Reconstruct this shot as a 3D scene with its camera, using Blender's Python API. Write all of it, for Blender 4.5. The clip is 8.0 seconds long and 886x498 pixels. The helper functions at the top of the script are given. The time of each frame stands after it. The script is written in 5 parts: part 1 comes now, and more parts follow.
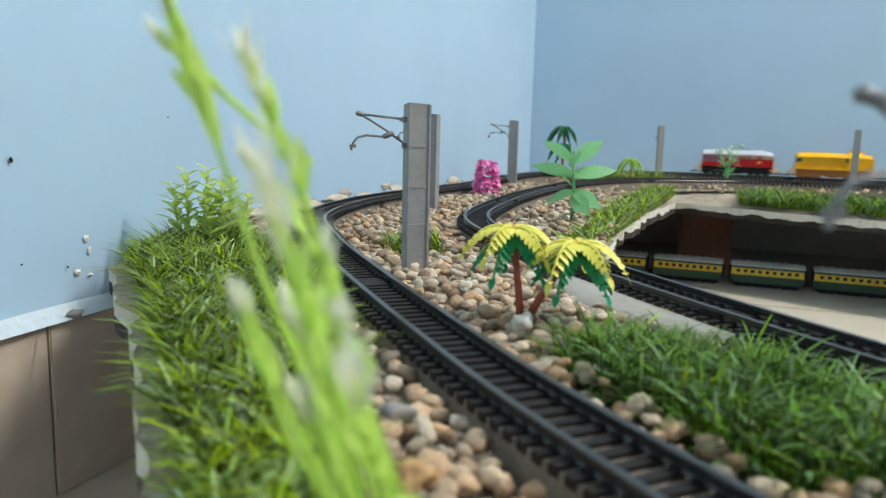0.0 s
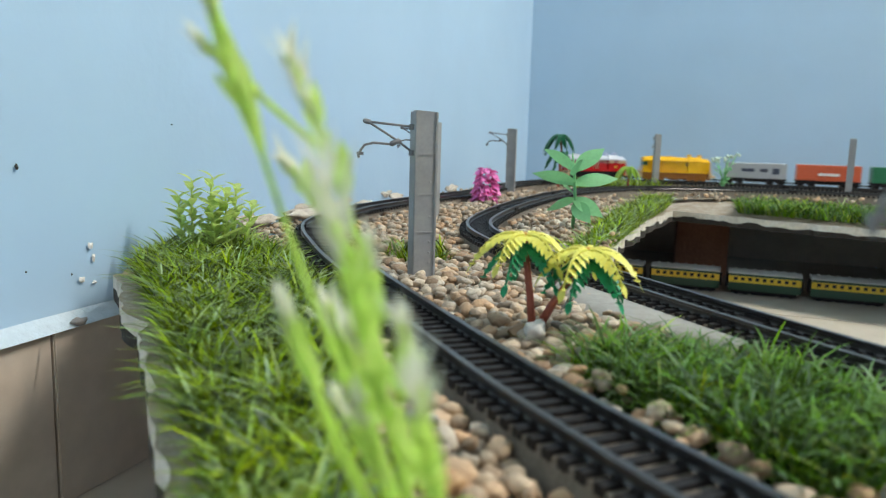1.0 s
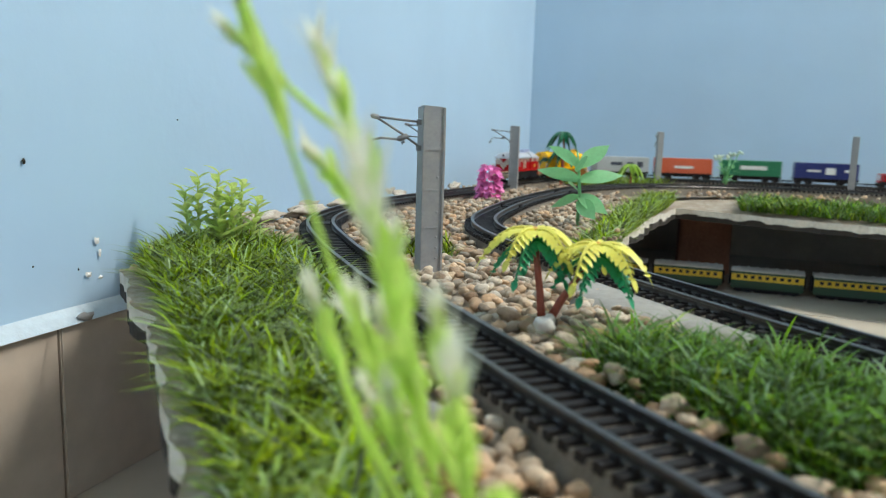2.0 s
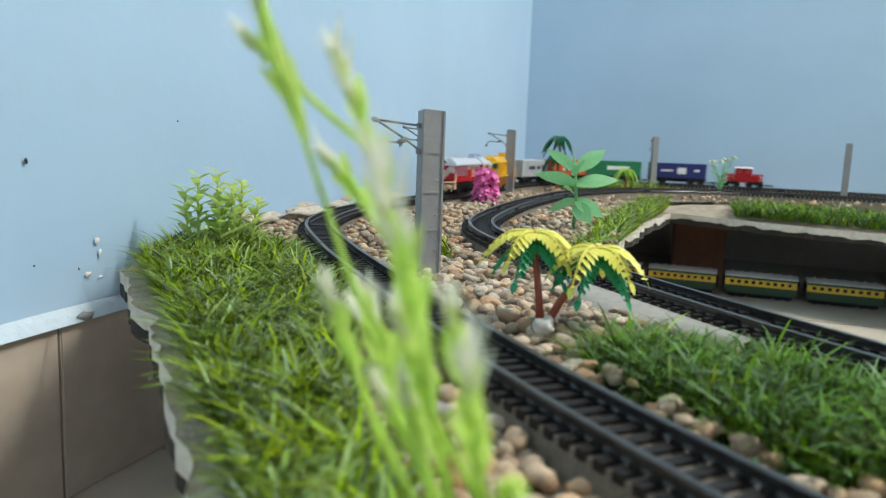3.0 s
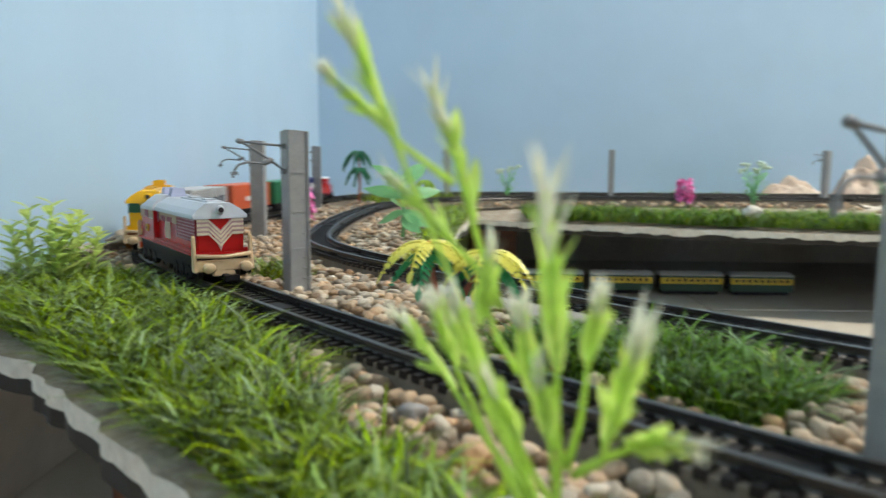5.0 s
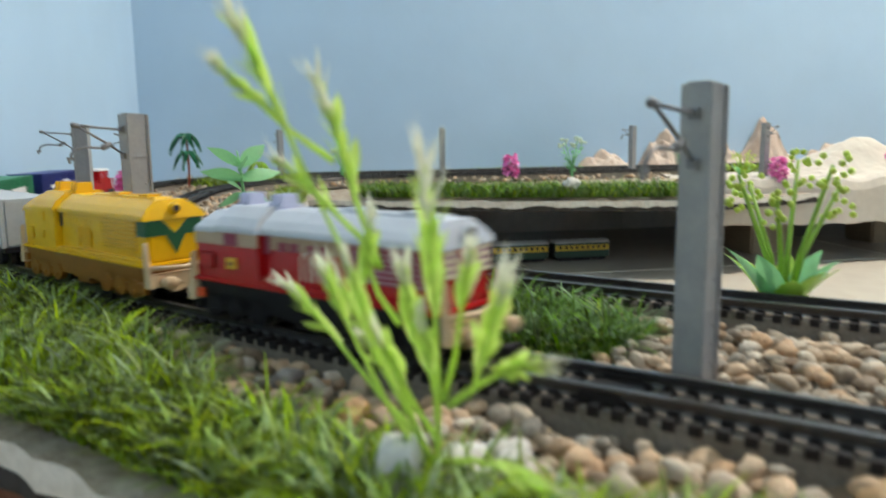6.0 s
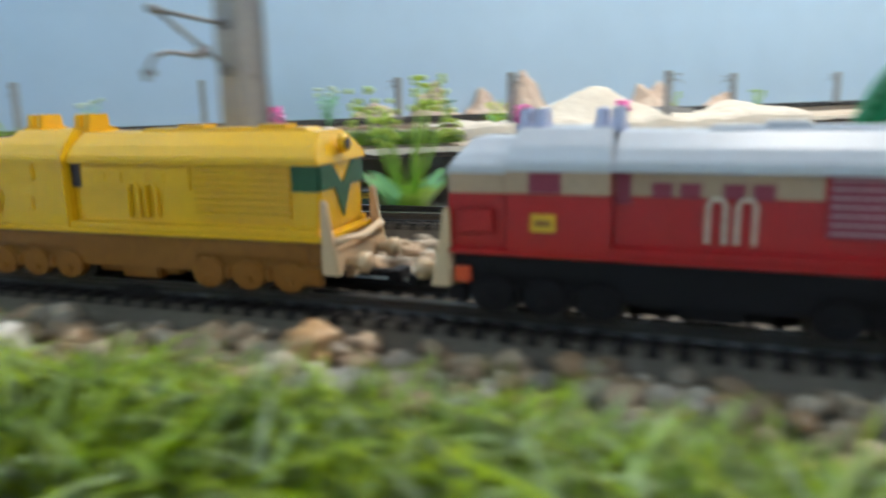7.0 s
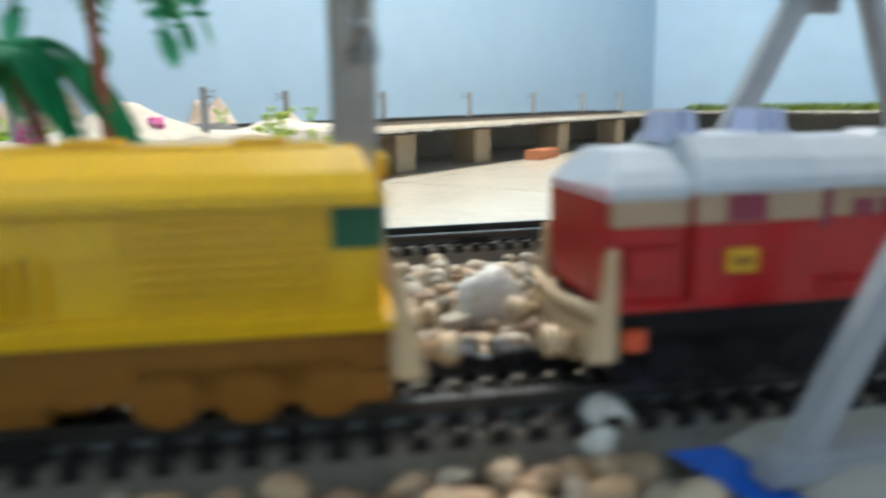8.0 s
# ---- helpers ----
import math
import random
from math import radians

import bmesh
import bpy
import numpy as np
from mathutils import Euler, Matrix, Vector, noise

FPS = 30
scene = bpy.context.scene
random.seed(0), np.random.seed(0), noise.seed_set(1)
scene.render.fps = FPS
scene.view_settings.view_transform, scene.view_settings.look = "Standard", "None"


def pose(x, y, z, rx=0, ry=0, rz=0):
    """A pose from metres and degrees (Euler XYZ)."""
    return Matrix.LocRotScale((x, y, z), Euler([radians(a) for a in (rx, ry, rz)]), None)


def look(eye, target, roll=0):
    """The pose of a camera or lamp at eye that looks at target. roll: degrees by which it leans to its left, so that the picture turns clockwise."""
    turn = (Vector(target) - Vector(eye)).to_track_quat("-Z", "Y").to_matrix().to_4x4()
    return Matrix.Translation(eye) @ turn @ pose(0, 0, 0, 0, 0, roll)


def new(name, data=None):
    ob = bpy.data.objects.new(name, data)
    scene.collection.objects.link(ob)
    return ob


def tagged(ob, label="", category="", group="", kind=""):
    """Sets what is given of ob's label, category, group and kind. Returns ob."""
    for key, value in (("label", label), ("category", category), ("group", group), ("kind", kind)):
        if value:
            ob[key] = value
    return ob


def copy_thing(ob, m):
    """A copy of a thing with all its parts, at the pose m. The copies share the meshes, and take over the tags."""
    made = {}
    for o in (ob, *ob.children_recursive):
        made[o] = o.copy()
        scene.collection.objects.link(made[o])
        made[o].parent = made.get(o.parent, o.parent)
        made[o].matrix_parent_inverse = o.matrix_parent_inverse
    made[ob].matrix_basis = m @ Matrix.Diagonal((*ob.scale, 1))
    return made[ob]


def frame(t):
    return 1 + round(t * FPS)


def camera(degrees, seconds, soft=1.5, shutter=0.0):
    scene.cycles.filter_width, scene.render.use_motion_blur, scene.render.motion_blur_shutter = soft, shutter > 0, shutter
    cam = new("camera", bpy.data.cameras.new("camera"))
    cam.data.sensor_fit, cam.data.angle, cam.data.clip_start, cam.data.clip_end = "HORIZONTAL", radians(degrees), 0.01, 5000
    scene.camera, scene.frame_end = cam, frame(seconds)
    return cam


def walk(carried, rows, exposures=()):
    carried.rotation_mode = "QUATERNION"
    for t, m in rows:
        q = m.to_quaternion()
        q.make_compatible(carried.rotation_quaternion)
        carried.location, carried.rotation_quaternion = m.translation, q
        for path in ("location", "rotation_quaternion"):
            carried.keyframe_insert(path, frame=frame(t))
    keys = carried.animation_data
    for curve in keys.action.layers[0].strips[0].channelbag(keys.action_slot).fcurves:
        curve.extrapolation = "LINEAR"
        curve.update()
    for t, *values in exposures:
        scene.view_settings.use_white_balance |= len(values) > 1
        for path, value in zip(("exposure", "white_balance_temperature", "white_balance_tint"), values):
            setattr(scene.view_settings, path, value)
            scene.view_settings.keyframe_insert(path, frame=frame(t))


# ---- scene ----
# ---------------------------------------------------------------- camera
cam = camera(61.25, 8.0, soft=1.1, shutter=0.55)
# seconds, eye, target, roll
PATH = [
    (0, (0.3404, 0.1735, 0.0720), (-0.7180, 1.2089, -0.1685), 1.46),
    (0.5, (0.3389, 0.1715, 0.0706), (-0.7181, 1.2084, -0.1694), 1.57),
    (1, (0.3353, 0.1686, 0.0714), (-0.7154, 1.2154, -0.1524), 1.56),
    (1.5, (0.3323, 0.1668, 0.0697), (-0.7197, 1.2116, -0.1573), 1.55),
    (3, (0.3336, 0.1616, 0.0700), (-0.7090, 1.2172, -0.1512), 2.15),
    (3.5, (0.3282, 0.1561, 0.0696), (-0.6893, 1.2389, -0.1360), 1.81),
    (4, (0.3198, 0.1496, 0.0739), (-0.5939, 1.3208, -0.1348), 1.12),
    (4.2, (0.3098, 0.1446, 0.0701), (-0.5846, 1.3325, -0.1271), 1.09),
    (5.3, (0.3005, 0.1105, 0.0715), (-0.2726, 1.4836, -0.1165), 0.10),
    (5.5, (0.2968, 0.1056, 0.0727), (-0.2012, 1.5077, -0.1173), -0.01),
    (5.8, (0.3005, 0.1030, 0.0739), (-0.1076, 1.5330, -0.1227), -0.61),
    (6, (0.3038, 0.0984, 0.0707), (-0.0727, 1.5328, -0.1545), -0.74),
    (6.3, (0.3166, 0.0945, 0.0643), (0.0108, 1.5423, -0.1812), 0.01),
    (6.5, (0.3320, 0.0940, 0.0613), (0.1070, 1.5537, -0.2003), 0.07),
    (6.7, (0.3518, 0.0925, 0.0591), (0.2065, 1.5606, -0.2125), -1.02),
    (7, (0.3802, 0.0872, 0.0555), (0.3694, 1.5551, -0.2530), -1.24),
    (7.2, (0.4000, 0.0997, 0.0550), (0.5712, 1.5568, -0.2574), -1.43),
    (7.5, (0.4454, 0.1008, 0.0549), (0.8672, 1.5058, -0.2585), -1.56),
    (7.8, (0.4960, 0.0903, 0.0539), (1.0909, 1.4333, -0.2503), -2.00),
    (8, (0.5161, 0.0882, 0.0533), (1.2102, 1.3860, -0.2363), -0.75),
]
walk(cam, [(t, look(*q)) for t, *q in PATH], [(0.0, 0.0, 6500, 10), (4.2, 0.0, 6500, 10), (5.5, -0.02, 6900, 12), (6.0, -0.05, 6800, 12), (6.5, -0.12, 6450, 13), (7.0, 0.02, 6550, 13), (7.5, 0.06, 6500, 11), (8.0, 0.08, 6500, 10)])
cam.data.dof.use_dof = True
cam.data.dof.focus_distance = 0.45
cam.data.dof.aperture_fstop = 15.0

# ---------------------------------------------------------------- plan of the room
ANG = radians(25.6)
UX, UY = math.cos(ANG), math.sin(ANG)
NWX, NWY = -0.58, 1.33
ROOM_U, ROOM_V, FLOOR, CEIL = 4.66, 3.9, -0.13, 2.55


def uv(u, v):
    """Plan point: u metres along the back wall from the corner, v metres towards that wall (negative: into the room)."""
    return (NWX + u * UX - v * UY, NWY + u * UY + v * UX)


def uvm(u, v, z, rz=0):
    x, y = uv(u, v)
    return pose(x, y, z, 0, 0, 25.6 + rz)


def spline(pts, n=16):
    p = [Vector((*q, 0))for q in pts]
    p = [p[0] * 2 - p[1]] + p + [p[-1] * 2 - p[-2]]
    out = []
    for i in range(1, len(p) - 2):
        a, b, c, d = p[i - 1:i + 3]
        for k in range(n):
            t = k / n
            out.append(0.5 * (2 * b + (c - a) * t + (2 * a - 5 * b + 4 * c - d) * t * t + (3 * b - a - 3 * c + d) * t ** 3))
    return out + [p[-2]]


class Line:
    """A track's centre line by its length."""

    def __init__(self, pts):
        self.p = spline(pts)
        self.s = [0.0]
        for a, b in zip(self.p, self.p[1:]):
            self.s.append(self.s[-1] + (b - a).length)
        self.len = self.s[-1]
        self.a = np.array(self.s)
        self.x = np.array([q.x for q in self.p])
        self.y = np.array([q.y for q in self.p])

    def at(self, s):
        return Vector((float(np.interp(s, self.a, self.x)), float(np.interp(s, self.a, self.y)), 0))

    def way(self, s):
        return (self.at(s + 0.004) - self.at(s - 0.004)).normalized()

    def near(self, x, y):
        return float(np.min(np.hypot(self.x - x, self.y - y)))


OUTER = Line([uv(4.0, -.11), uv(3.2, -.11), uv(2.4, -.11), uv(1.6, -.11), uv(.9, -.11), uv(.4, -.11), uv(.24, -.125), uv(.125, -.19), uv(.07, -.30),
              uv(.05, -.43), (-.288, .845), (-.228, .67), (-.18, .567), (-.112, .484), (-.019, .427), (.065, .386), (.16, .344),
              (.234, .314), (.349, .2760), (.42, .248), (.5, .219), (.6, .186), (.75, .142), (.95, .086), (1.25, -.004)])
INNER = Line([uv(4.0, -.235), uv(2.6, -.235), uv(1.6, -.235), uv(.9, -.235), uv(.45, -.235), uv(.32, -.26), uv(.22, -.335), uv(.17, -.43), (-.222, .93),
              (-.155, .768), (-.083, .636), (-.034, .574), (.024, .532), (.075, .507), (.15, .476), (.245, .438), (.32, .412),
              (.41, .386), (.5, .363), (.65, .325), (.95, .25), (1.25, .17)])
RAIL_TOP = 0.0075

# ---------------------------------------------------------------- light
world = bpy.data.worlds.new("room_air")
scene.world = world
world.use_nodes = True
sky = world.node_tree.nodes.new("ShaderNodeTexSky")
sky.sky_type, sky.sun_disc = "NISHITA", False
sky.sun_elevation, sky.sun_rotation = radians(40), radians(200)
world.node_tree.links.new(sky.outputs[0], world.node_tree.nodes["Background"].inputs[0])
world.node_tree.nodes["Background"].inputs[1].default_value = 0.1


def area_lamp(name, m, sx, sy, watts, colour):
    d = bpy.data.lights.new(name, "AREA")
    d.shape, d.size, d.size_y, d.energy, d.color = "RECTANGLE", sx, sy, watts, colour
    ob = new(name, d)
    ob.matrix_world = m
    return ob


# fill light added in an unseen window behind the camera, and the tube lamp under the ceiling near the back wall
wx, wy = uv(1.55, -ROOM_V + 0.06)
tx, ty = uv(2.1, -.55)
area_lamp("window_daylight", look((wx, wy, 1.35), (wx - UY * 3, wy + UX * 3, 0.6)), 1.9, 1.3, 9, (1.0, 0.98, 0.95))
area_lamp("tube_light", look((tx, ty, CEIL - .08), (tx, ty, 0)) @ pose(0, 0, 0, 0, 0, 25.6), 1.2, 0.05, 110, (1.0, 0.955, 0.86))

# ---------------------------------------------------------------- materials


def mat(name, colour, rough=0.5, metal=0.0, vary=0.15, scale=60.0, bump=0.0, bscale=400.0, island=0.0, obrand=0.0, trans=0.0, spec=0.5, second=None, mix=0.5, sharp=0.1):
    m = bpy.data.materials.new(name)
    m.use_nodes = True
    nt = m.node_tree
    n, l = nt.nodes, nt.links
    b = n["Principled BSDF"]
    b.inputs["Roughness"].default_value, b.inputs["Metallic"].default_value = rough, metal
    b.inputs["Specular IOR Level"].default_value = spec
    geo = n.new("ShaderNodeTexCoord")
    tex = n.new("ShaderNodeTexNoise")
    tex.inputs["Scale"].default_value, tex.inputs["Detail"].default_value, tex.inputs["Roughness"].default_value = scale, 6, 0.65
    l.new(geo.outputs["Object"], tex.inputs["Vector"])
    base = n.new("ShaderNodeMix")
    base.data_type = "RGBA"
    c = colour
    base.inputs["A"].default_value = (*c, 1)
    base.inputs["B"].default_value = (*(second or c), 1)
    ramp = n.new("ShaderNodeMapRange")
    ramp.inputs["From Min"].default_value, ramp.inputs["From Max"].default_value = mix - sharp, mix + sharp
    l.new(tex.outputs["Fac"], ramp.inputs["Value"])
    l.new(ramp.outputs[0], base.inputs["Factor"])
    # brightness variation at two scales
    fine = n.new("ShaderNodeTexNoise")
    fine.inputs["Scale"].default_value, fine.inputs["Detail"].default_value = scale * 7.3, 4
    l.new(geo.outputs["Object"], fine.inputs["Vector"])
    add = n.new("ShaderNodeMath")
    add.operation = "ADD"
    l.new(tex.outputs["Fac"], add.inputs[0])
    l.new(fine.outputs["Fac"], add.inputs[1])
    last = add.outputs[0]
    val = n.new("ShaderNodeMapRange")
    val.inputs["From Min"].default_value, val.inputs["From Max"].default_value = 0.6, 1.4
    val.inputs["To Min"].default_value, val.inputs["To Max"].default_value = 1 - vary, 1 + vary
    l.new(last, val.inputs["Value"])
    hsv = n.new("ShaderNodeHueSaturation")
    l.new(base.outputs["Result"], hsv.inputs["Color"])
    if island or obrand:
        if island:
            g = n.new("ShaderNodeNewGeometry")
            rnd = g.outputs["Random Per Island"]
        else:
            g = n.new("ShaderNodeObjectInfo")
            rnd = g.outputs["Random"]
        k = island or obrand
        r2 = n.new("ShaderNodeMapRange")
        r2.inputs["To Min"].default_value, r2.inputs["To Max"].default_value = 1 - k, 1 + k
        l.new(rnd, r2.inputs["Value"])
        mul = n.new("ShaderNodeMath")
        mul.operation = "MULTIPLY"
        l.new(r2.outputs[0], mul.inputs[0])
        l.new(val.outputs[0], mul.inputs[1])
        l.new(mul.outputs[0], hsv.inputs["Value"])
        # a second number out of the first shifts the hue
        w = n.new("ShaderNodeMath")
        w.operation = "MULTIPLY"
        w.inputs[1].default_value = 17.31
        l.new(rnd, w.inputs[0])
        fr = n.new("ShaderNodeMath")
        fr.operation = "FRACT"
        l.new(w.outputs[0], fr.inputs[0])
        hr = n.new("ShaderNodeMapRange")
        hr.inputs["To Min"].default_value, hr.inputs["To Max"].default_value = 0.5 - 0.025 * k, 0.5 + 0.03 * k
        l.new(fr.outputs[0], hr.inputs["Value"])
        l.new(hr.outputs[0], hsv.inputs["Hue"])
        sr = n.new("ShaderNodeMapRange")
        sr.inputs["To Min"].default_value, sr.inputs["To Max"].default_value = 1 + 0.6 * k, 1 - 0.8 * k
        l.new(fr.outputs[0], sr.inputs["Value"])
        l.new(sr.outputs[0], hsv.inputs["Saturation"])
    else:
        l.new(val.outputs[0], hsv.inputs["Value"])
    l.new(hsv.outputs[0], b.inputs["Base Color"])
    if bump:
        bt = n.new("ShaderNodeTexNoise")
        bt.inputs["Scale"].default_value, bt.inputs["Detail"].default_value = bscale, 5
        l.new(geo.outputs["Object"], bt.inputs["Vector"])
        bp = n.new("ShaderNodeBump")
        bp.inputs["Strength"].default_value, bp.inputs["Distance"].default_value = bump, 0.002
        l.new(bt.outputs["Fac"], bp.inputs["Height"])
        l.new(bp.outputs[0], b.inputs["Normal"])
    if trans:
        t = n.new("ShaderNodeBsdfTranslucent")
        l.new(hsv.outputs[0], t.inputs["Color"])
        mx = n.new("ShaderNodeMixShader")
        mx.inputs[0].default_value = trans
        l.new(b.outputs[0], mx.inputs[1])
        l.new(t.outputs[0], mx.inputs[2])
        l.new(mx.outputs[0], n["Material Output"].inputs["Surface"])
    return m


M_WALL = mat("blue_wall_paint", (.41, .585, .755), .5, vary=.05, scale=1.3, bump=.12, bscale=90, second=(.44, .605, .76), sharp=.3)
M_CEIL = mat("white_ceiling_paint", (.8, .8, .78), .8, vary=.03, scale=2)
M_FLOOR = mat("cream_floor_tile", (.62, .56, .46), .18, vary=.07, scale=5, second=(.66, .6, .5), sharp=.25)
M_SKIRT = mat("taupe_skirting_tile", (.54, .45, .36), .25, vary=.12, scale=9, second=(.60, .51, .42), sharp=.25)
M_GROUT = mat("pale_grout", (.55, .52, .46), .8)
M_PLASTER = mat("peeled_white_plaster", (.78, .76, .72), .85, vary=.1, scale=40, bump=.5, bscale=120)
M_FOAM = mat("torn_white_foam_board", (.66, .62, .54), .85, vary=.22, scale=30, bump=.8, bscale=160, second=(.42, .36, .28), mix=.62)
M_SOIL = mat("sandy_board_top", (.36, .29, .21), .9, vary=.3, scale=60, bump=.6, bscale=250, second=(.42, .37, .3))
M_PEBBLE = mat("river_pebble", (.42, .31, .205), .6, vary=.2, scale=220, bump=.4, bscale=700, island=.5)
M_PEBBLE1 = mat("river_pebble_single", (.42, .31, .205), .6, vary=.2, scale=220, bump=.4, bscale=700, obrand=.5)
M_WHITEROCK = mat("white_quartz_stone", (.72, .68, .62), .6, vary=.15, scale=90, bump=.5, bscale=300)
M_TIE = mat("black_plastic_sleeper", (.020, .018, .018), .6, vary=.25, scale=150, spec=.2)
M_TIEGREY = mat("dusty_plastic_roadbed", (.19, .163, .130), .85, vary=.35, scale=120, bump=.4)
M_RAIL = mat("dark_rail_metal", (.075, .072, .07), .33, .6, vary=.2, scale=200)
M_MAST = mat("grey_plastic_mast", (.30, .30, .30), .5, vary=.08, scale=80, second=(.34, .335, .325))
M_WIRE = mat("grey_painted_wire", (.2, .2, .21), .45, .2)
M_GRASS = mat("green_grass_blade", (.180, .295, .008), .6, vary=.15, scale=30, island=.8, trans=.16, spec=.18)
M_TURF = mat("dark_green_turf_blade", (.085, .200, .012), .6, vary=.15, scale=30, island=.7, trans=.14, spec=.2)
M_GRASSDRY = mat("yellowed_grass_blade", (.30, .40, .05), .55, vary=.15, scale=30, island=.4, trans=.25, spec=.25)
M_BRICK = mat("rough_red_brick", (.27, .12, .07), .9, vary=.3, scale=30, bump=.8, bscale=120)
# near black: chips in the wall, and shade painted under the boards
M_DARK = mat("dark_chip_and_underboard_shade", (.03, .025, .02), .9)

# ---------------------------------------------------------------- mesh helpers


class Mesh:
    """Collects corners and faces; several materials by index."""

    def __init__(self):
        self.v, self.f, self.m = [], [], []

    def add(self, verts, faces, mi=0):
        o = len(self.v)
        self.v += [tuple(q) for q in verts]
        self.f += [tuple(i + o for i in fc) for fc in faces]
        self.m += [mi] * len(faces)
        return self

    def box(self, c, s, m=None, mi=0, taper=1.0):
        x, y, z = (q / 2 for q in s)
        m = m or Matrix()
        c = Vector(c)
        vs = [m @ (c + Vector((sx * x * k, sy * y * k, sz * z))) for sz, k in ((-1, 1), (1, taper)) for sx, sy in ((-1, -1), (1, -1), (1, 1), (-1, 1))]
        return self.add(vs, [(3, 2, 1, 0), (4, 5, 6, 7), (0, 1, 5, 4), (1, 2, 6, 5), (2, 3, 7, 6), (3, 0, 4, 7)], mi)

    def tube(self, pts, r, seg=8, mi=0, cap=True):
        """A round bar along points; r: one radius or one for each point."""
        pts = [Vector(p) for p in pts]
        rs = r if isinstance(r, (list, tuple)) else [r] * len(pts)
        vs, fs = [], []
        side = None
        for i, p in enumerate(pts):
            d = (pts[min(i + 1, len(pts) - 1)] - pts[max(i - 1, 0)]).normalized()
            if side is None:
                side = d.cross(Vector((0.31, 0.2, 0.93))).normalized()
            side = (side - d * side.dot(d)).normalized()
            up = d.cross(side)
            vs += [p + (side * math.cos(a) + up * math.sin(a)) * rs[i] for a in (2 * math.pi * k / seg for k in range(seg))]
        for i in range(len(pts) - 1):
            for k in range(seg):
                a, b = i * seg + k, i * seg + (k + 1) % seg
                fs.append((a, b, b + seg, a + seg))
        if cap:
            fs += [tuple(range(seg))[::-1], tuple(range((len(pts) - 1) * seg, len(pts) * seg))]
        return self.add(vs, fs, mi)

    def prism(self, prof, x0, x1, mi=0, m=None):
        """A (y, z) outline drawn out along x."""
        m = m or Matrix()
        n = len(prof)
        vs = [m @ Vector((x0, y, z)) for y, z in prof] + [m @ Vector((x1, y, z)) for y, z in prof]
        fs = [tuple(range(n))[::-1], tuple(range(n, 2 * n))] + [(i, (i + 1) % n, n + (i + 1) % n, n + i) for i in range(n)]
        return self.add(vs, fs, mi)

    def lump(self, c, s, seed=0.0, rough=0.25, m=None, mi=0, sub=1):
        vs, fs = ICO[sub]
        m = m or Matrix()
        out = []
        for q in vs:
            k = 1 + rough * noise.noise(q * 1.3 + Vector((seed * 7.7, seed * 3.1, seed)))
            out.append(m @ (Vector(c) + Vector((q.x * s[0], q.y * s[1], q.z * s[2])) * k))
        return self.add(out, fs, mi)

    def data(self, name, mats, smooth=False, bevel=0.0):
        me = bpy.data.meshes.new(name)
        me.from_pydata(self.v, [], self.f)
        for mm in mats if isinstance(mats, (list, tuple)) else [mats]:
            me.materials.append(mm)
        if len(me.materials) > 1:
            me.polygons.foreach_set("material_index", self.m)
        if bevel:
            bm = bmesh.new()
            bm.from_mesh(me)
            bmesh.ops.remove_doubles(bm, verts=bm.verts, dist=1e-6)
            bmesh.ops.recalc_face_normals(bm, faces=bm.faces)
            es = [e for e in bm.edges if len(e.link_faces) == 2 and e.calc_face_angle() > 0.6]
            bmesh.ops.bevel(bm, geom=es, offset=bevel, segments=2, affect="EDGES", clamp_overlap=True)
            bm.to_mesh(me)
            bm.free()
        if smooth:
            me.polygons.foreach_set("use_smooth", [True] * len(me.polygons))
        me.update()
        return me


def ico(sub):
    bm = bmesh.new()
    bmesh.ops.create_icosphere(bm, subdivisions=sub, radius=1)
    r = ([v.co.copy() for v in bm.verts], [tuple(v.index for v in f.verts) for f in bm.faces])
    bm.free()
    return r


ICO = {1: ico(1), 2: ico(2), 3: ico(3)}


def part(name, bm, material, parent=None, label="", smooth=False, bevel=0.0, m=None):
    ob = new(name, bm.data(name, material, smooth, bevel))
    if parent:
        ob.parent = parent
    if m:
        ob.matrix_basis = m
    if label:
        ob["label"] = label
    return ob


def thing(name, m, label, category, group="", kind=""):
    ob = new(name)
    ob.empty_display_size = 0.01
    ob.matrix_basis = m
    return tagged(ob, label, category, group, kind)


def single(name, bm, material, label, category, group="", kind="", smooth=False, bevel=0.0, m=None):
    ob = part(name, bm, material, None, "", smooth, bevel, m)
    return tagged(ob, label, category, group, kind)


def rnd(a, b):
    return random.uniform(a, b)


# ---------------------------------------------------------------- room
def wall_box(name, u0, u1, v0, v1, z0, z1, material, label, kind="structure", cat="wall"):
    b = Mesh().box(((u0 + u1) / 2, (v0 + v1) / 2, (z0 + z1) / 2), (u1 - u0, v1 - v0, z1 - z0))
    return single(name, b, material, label, cat, "", kind, m=uvm(0, 0, 0))


T = 0.15
west = wall_box("wall_west", -T, 0, -ROOM_V - T, T, FLOOR - .1, CEIL + .1, M_WALL, "pale blue painted plaster wall with small chips")
# the corner is a degree out of square
west.matrix_basis = uvm(0, -1.1, 0) @ pose(0, 0, 0, 0, 0, 1.0) @ pose(0, 1.1, 0)
wall_box("wall_north", -.06, ROOM_U, 0, T, FLOOR - .1, CEIL + .1, M_WALL, "blue painted plaster wall behind the model railway")
wall_box("wall_east", ROOM_U, ROOM_U + T, -ROOM_V - T, T, FLOOR - .1, CEIL + .1, M_WALL, "plain pale blue painted plaster wall")
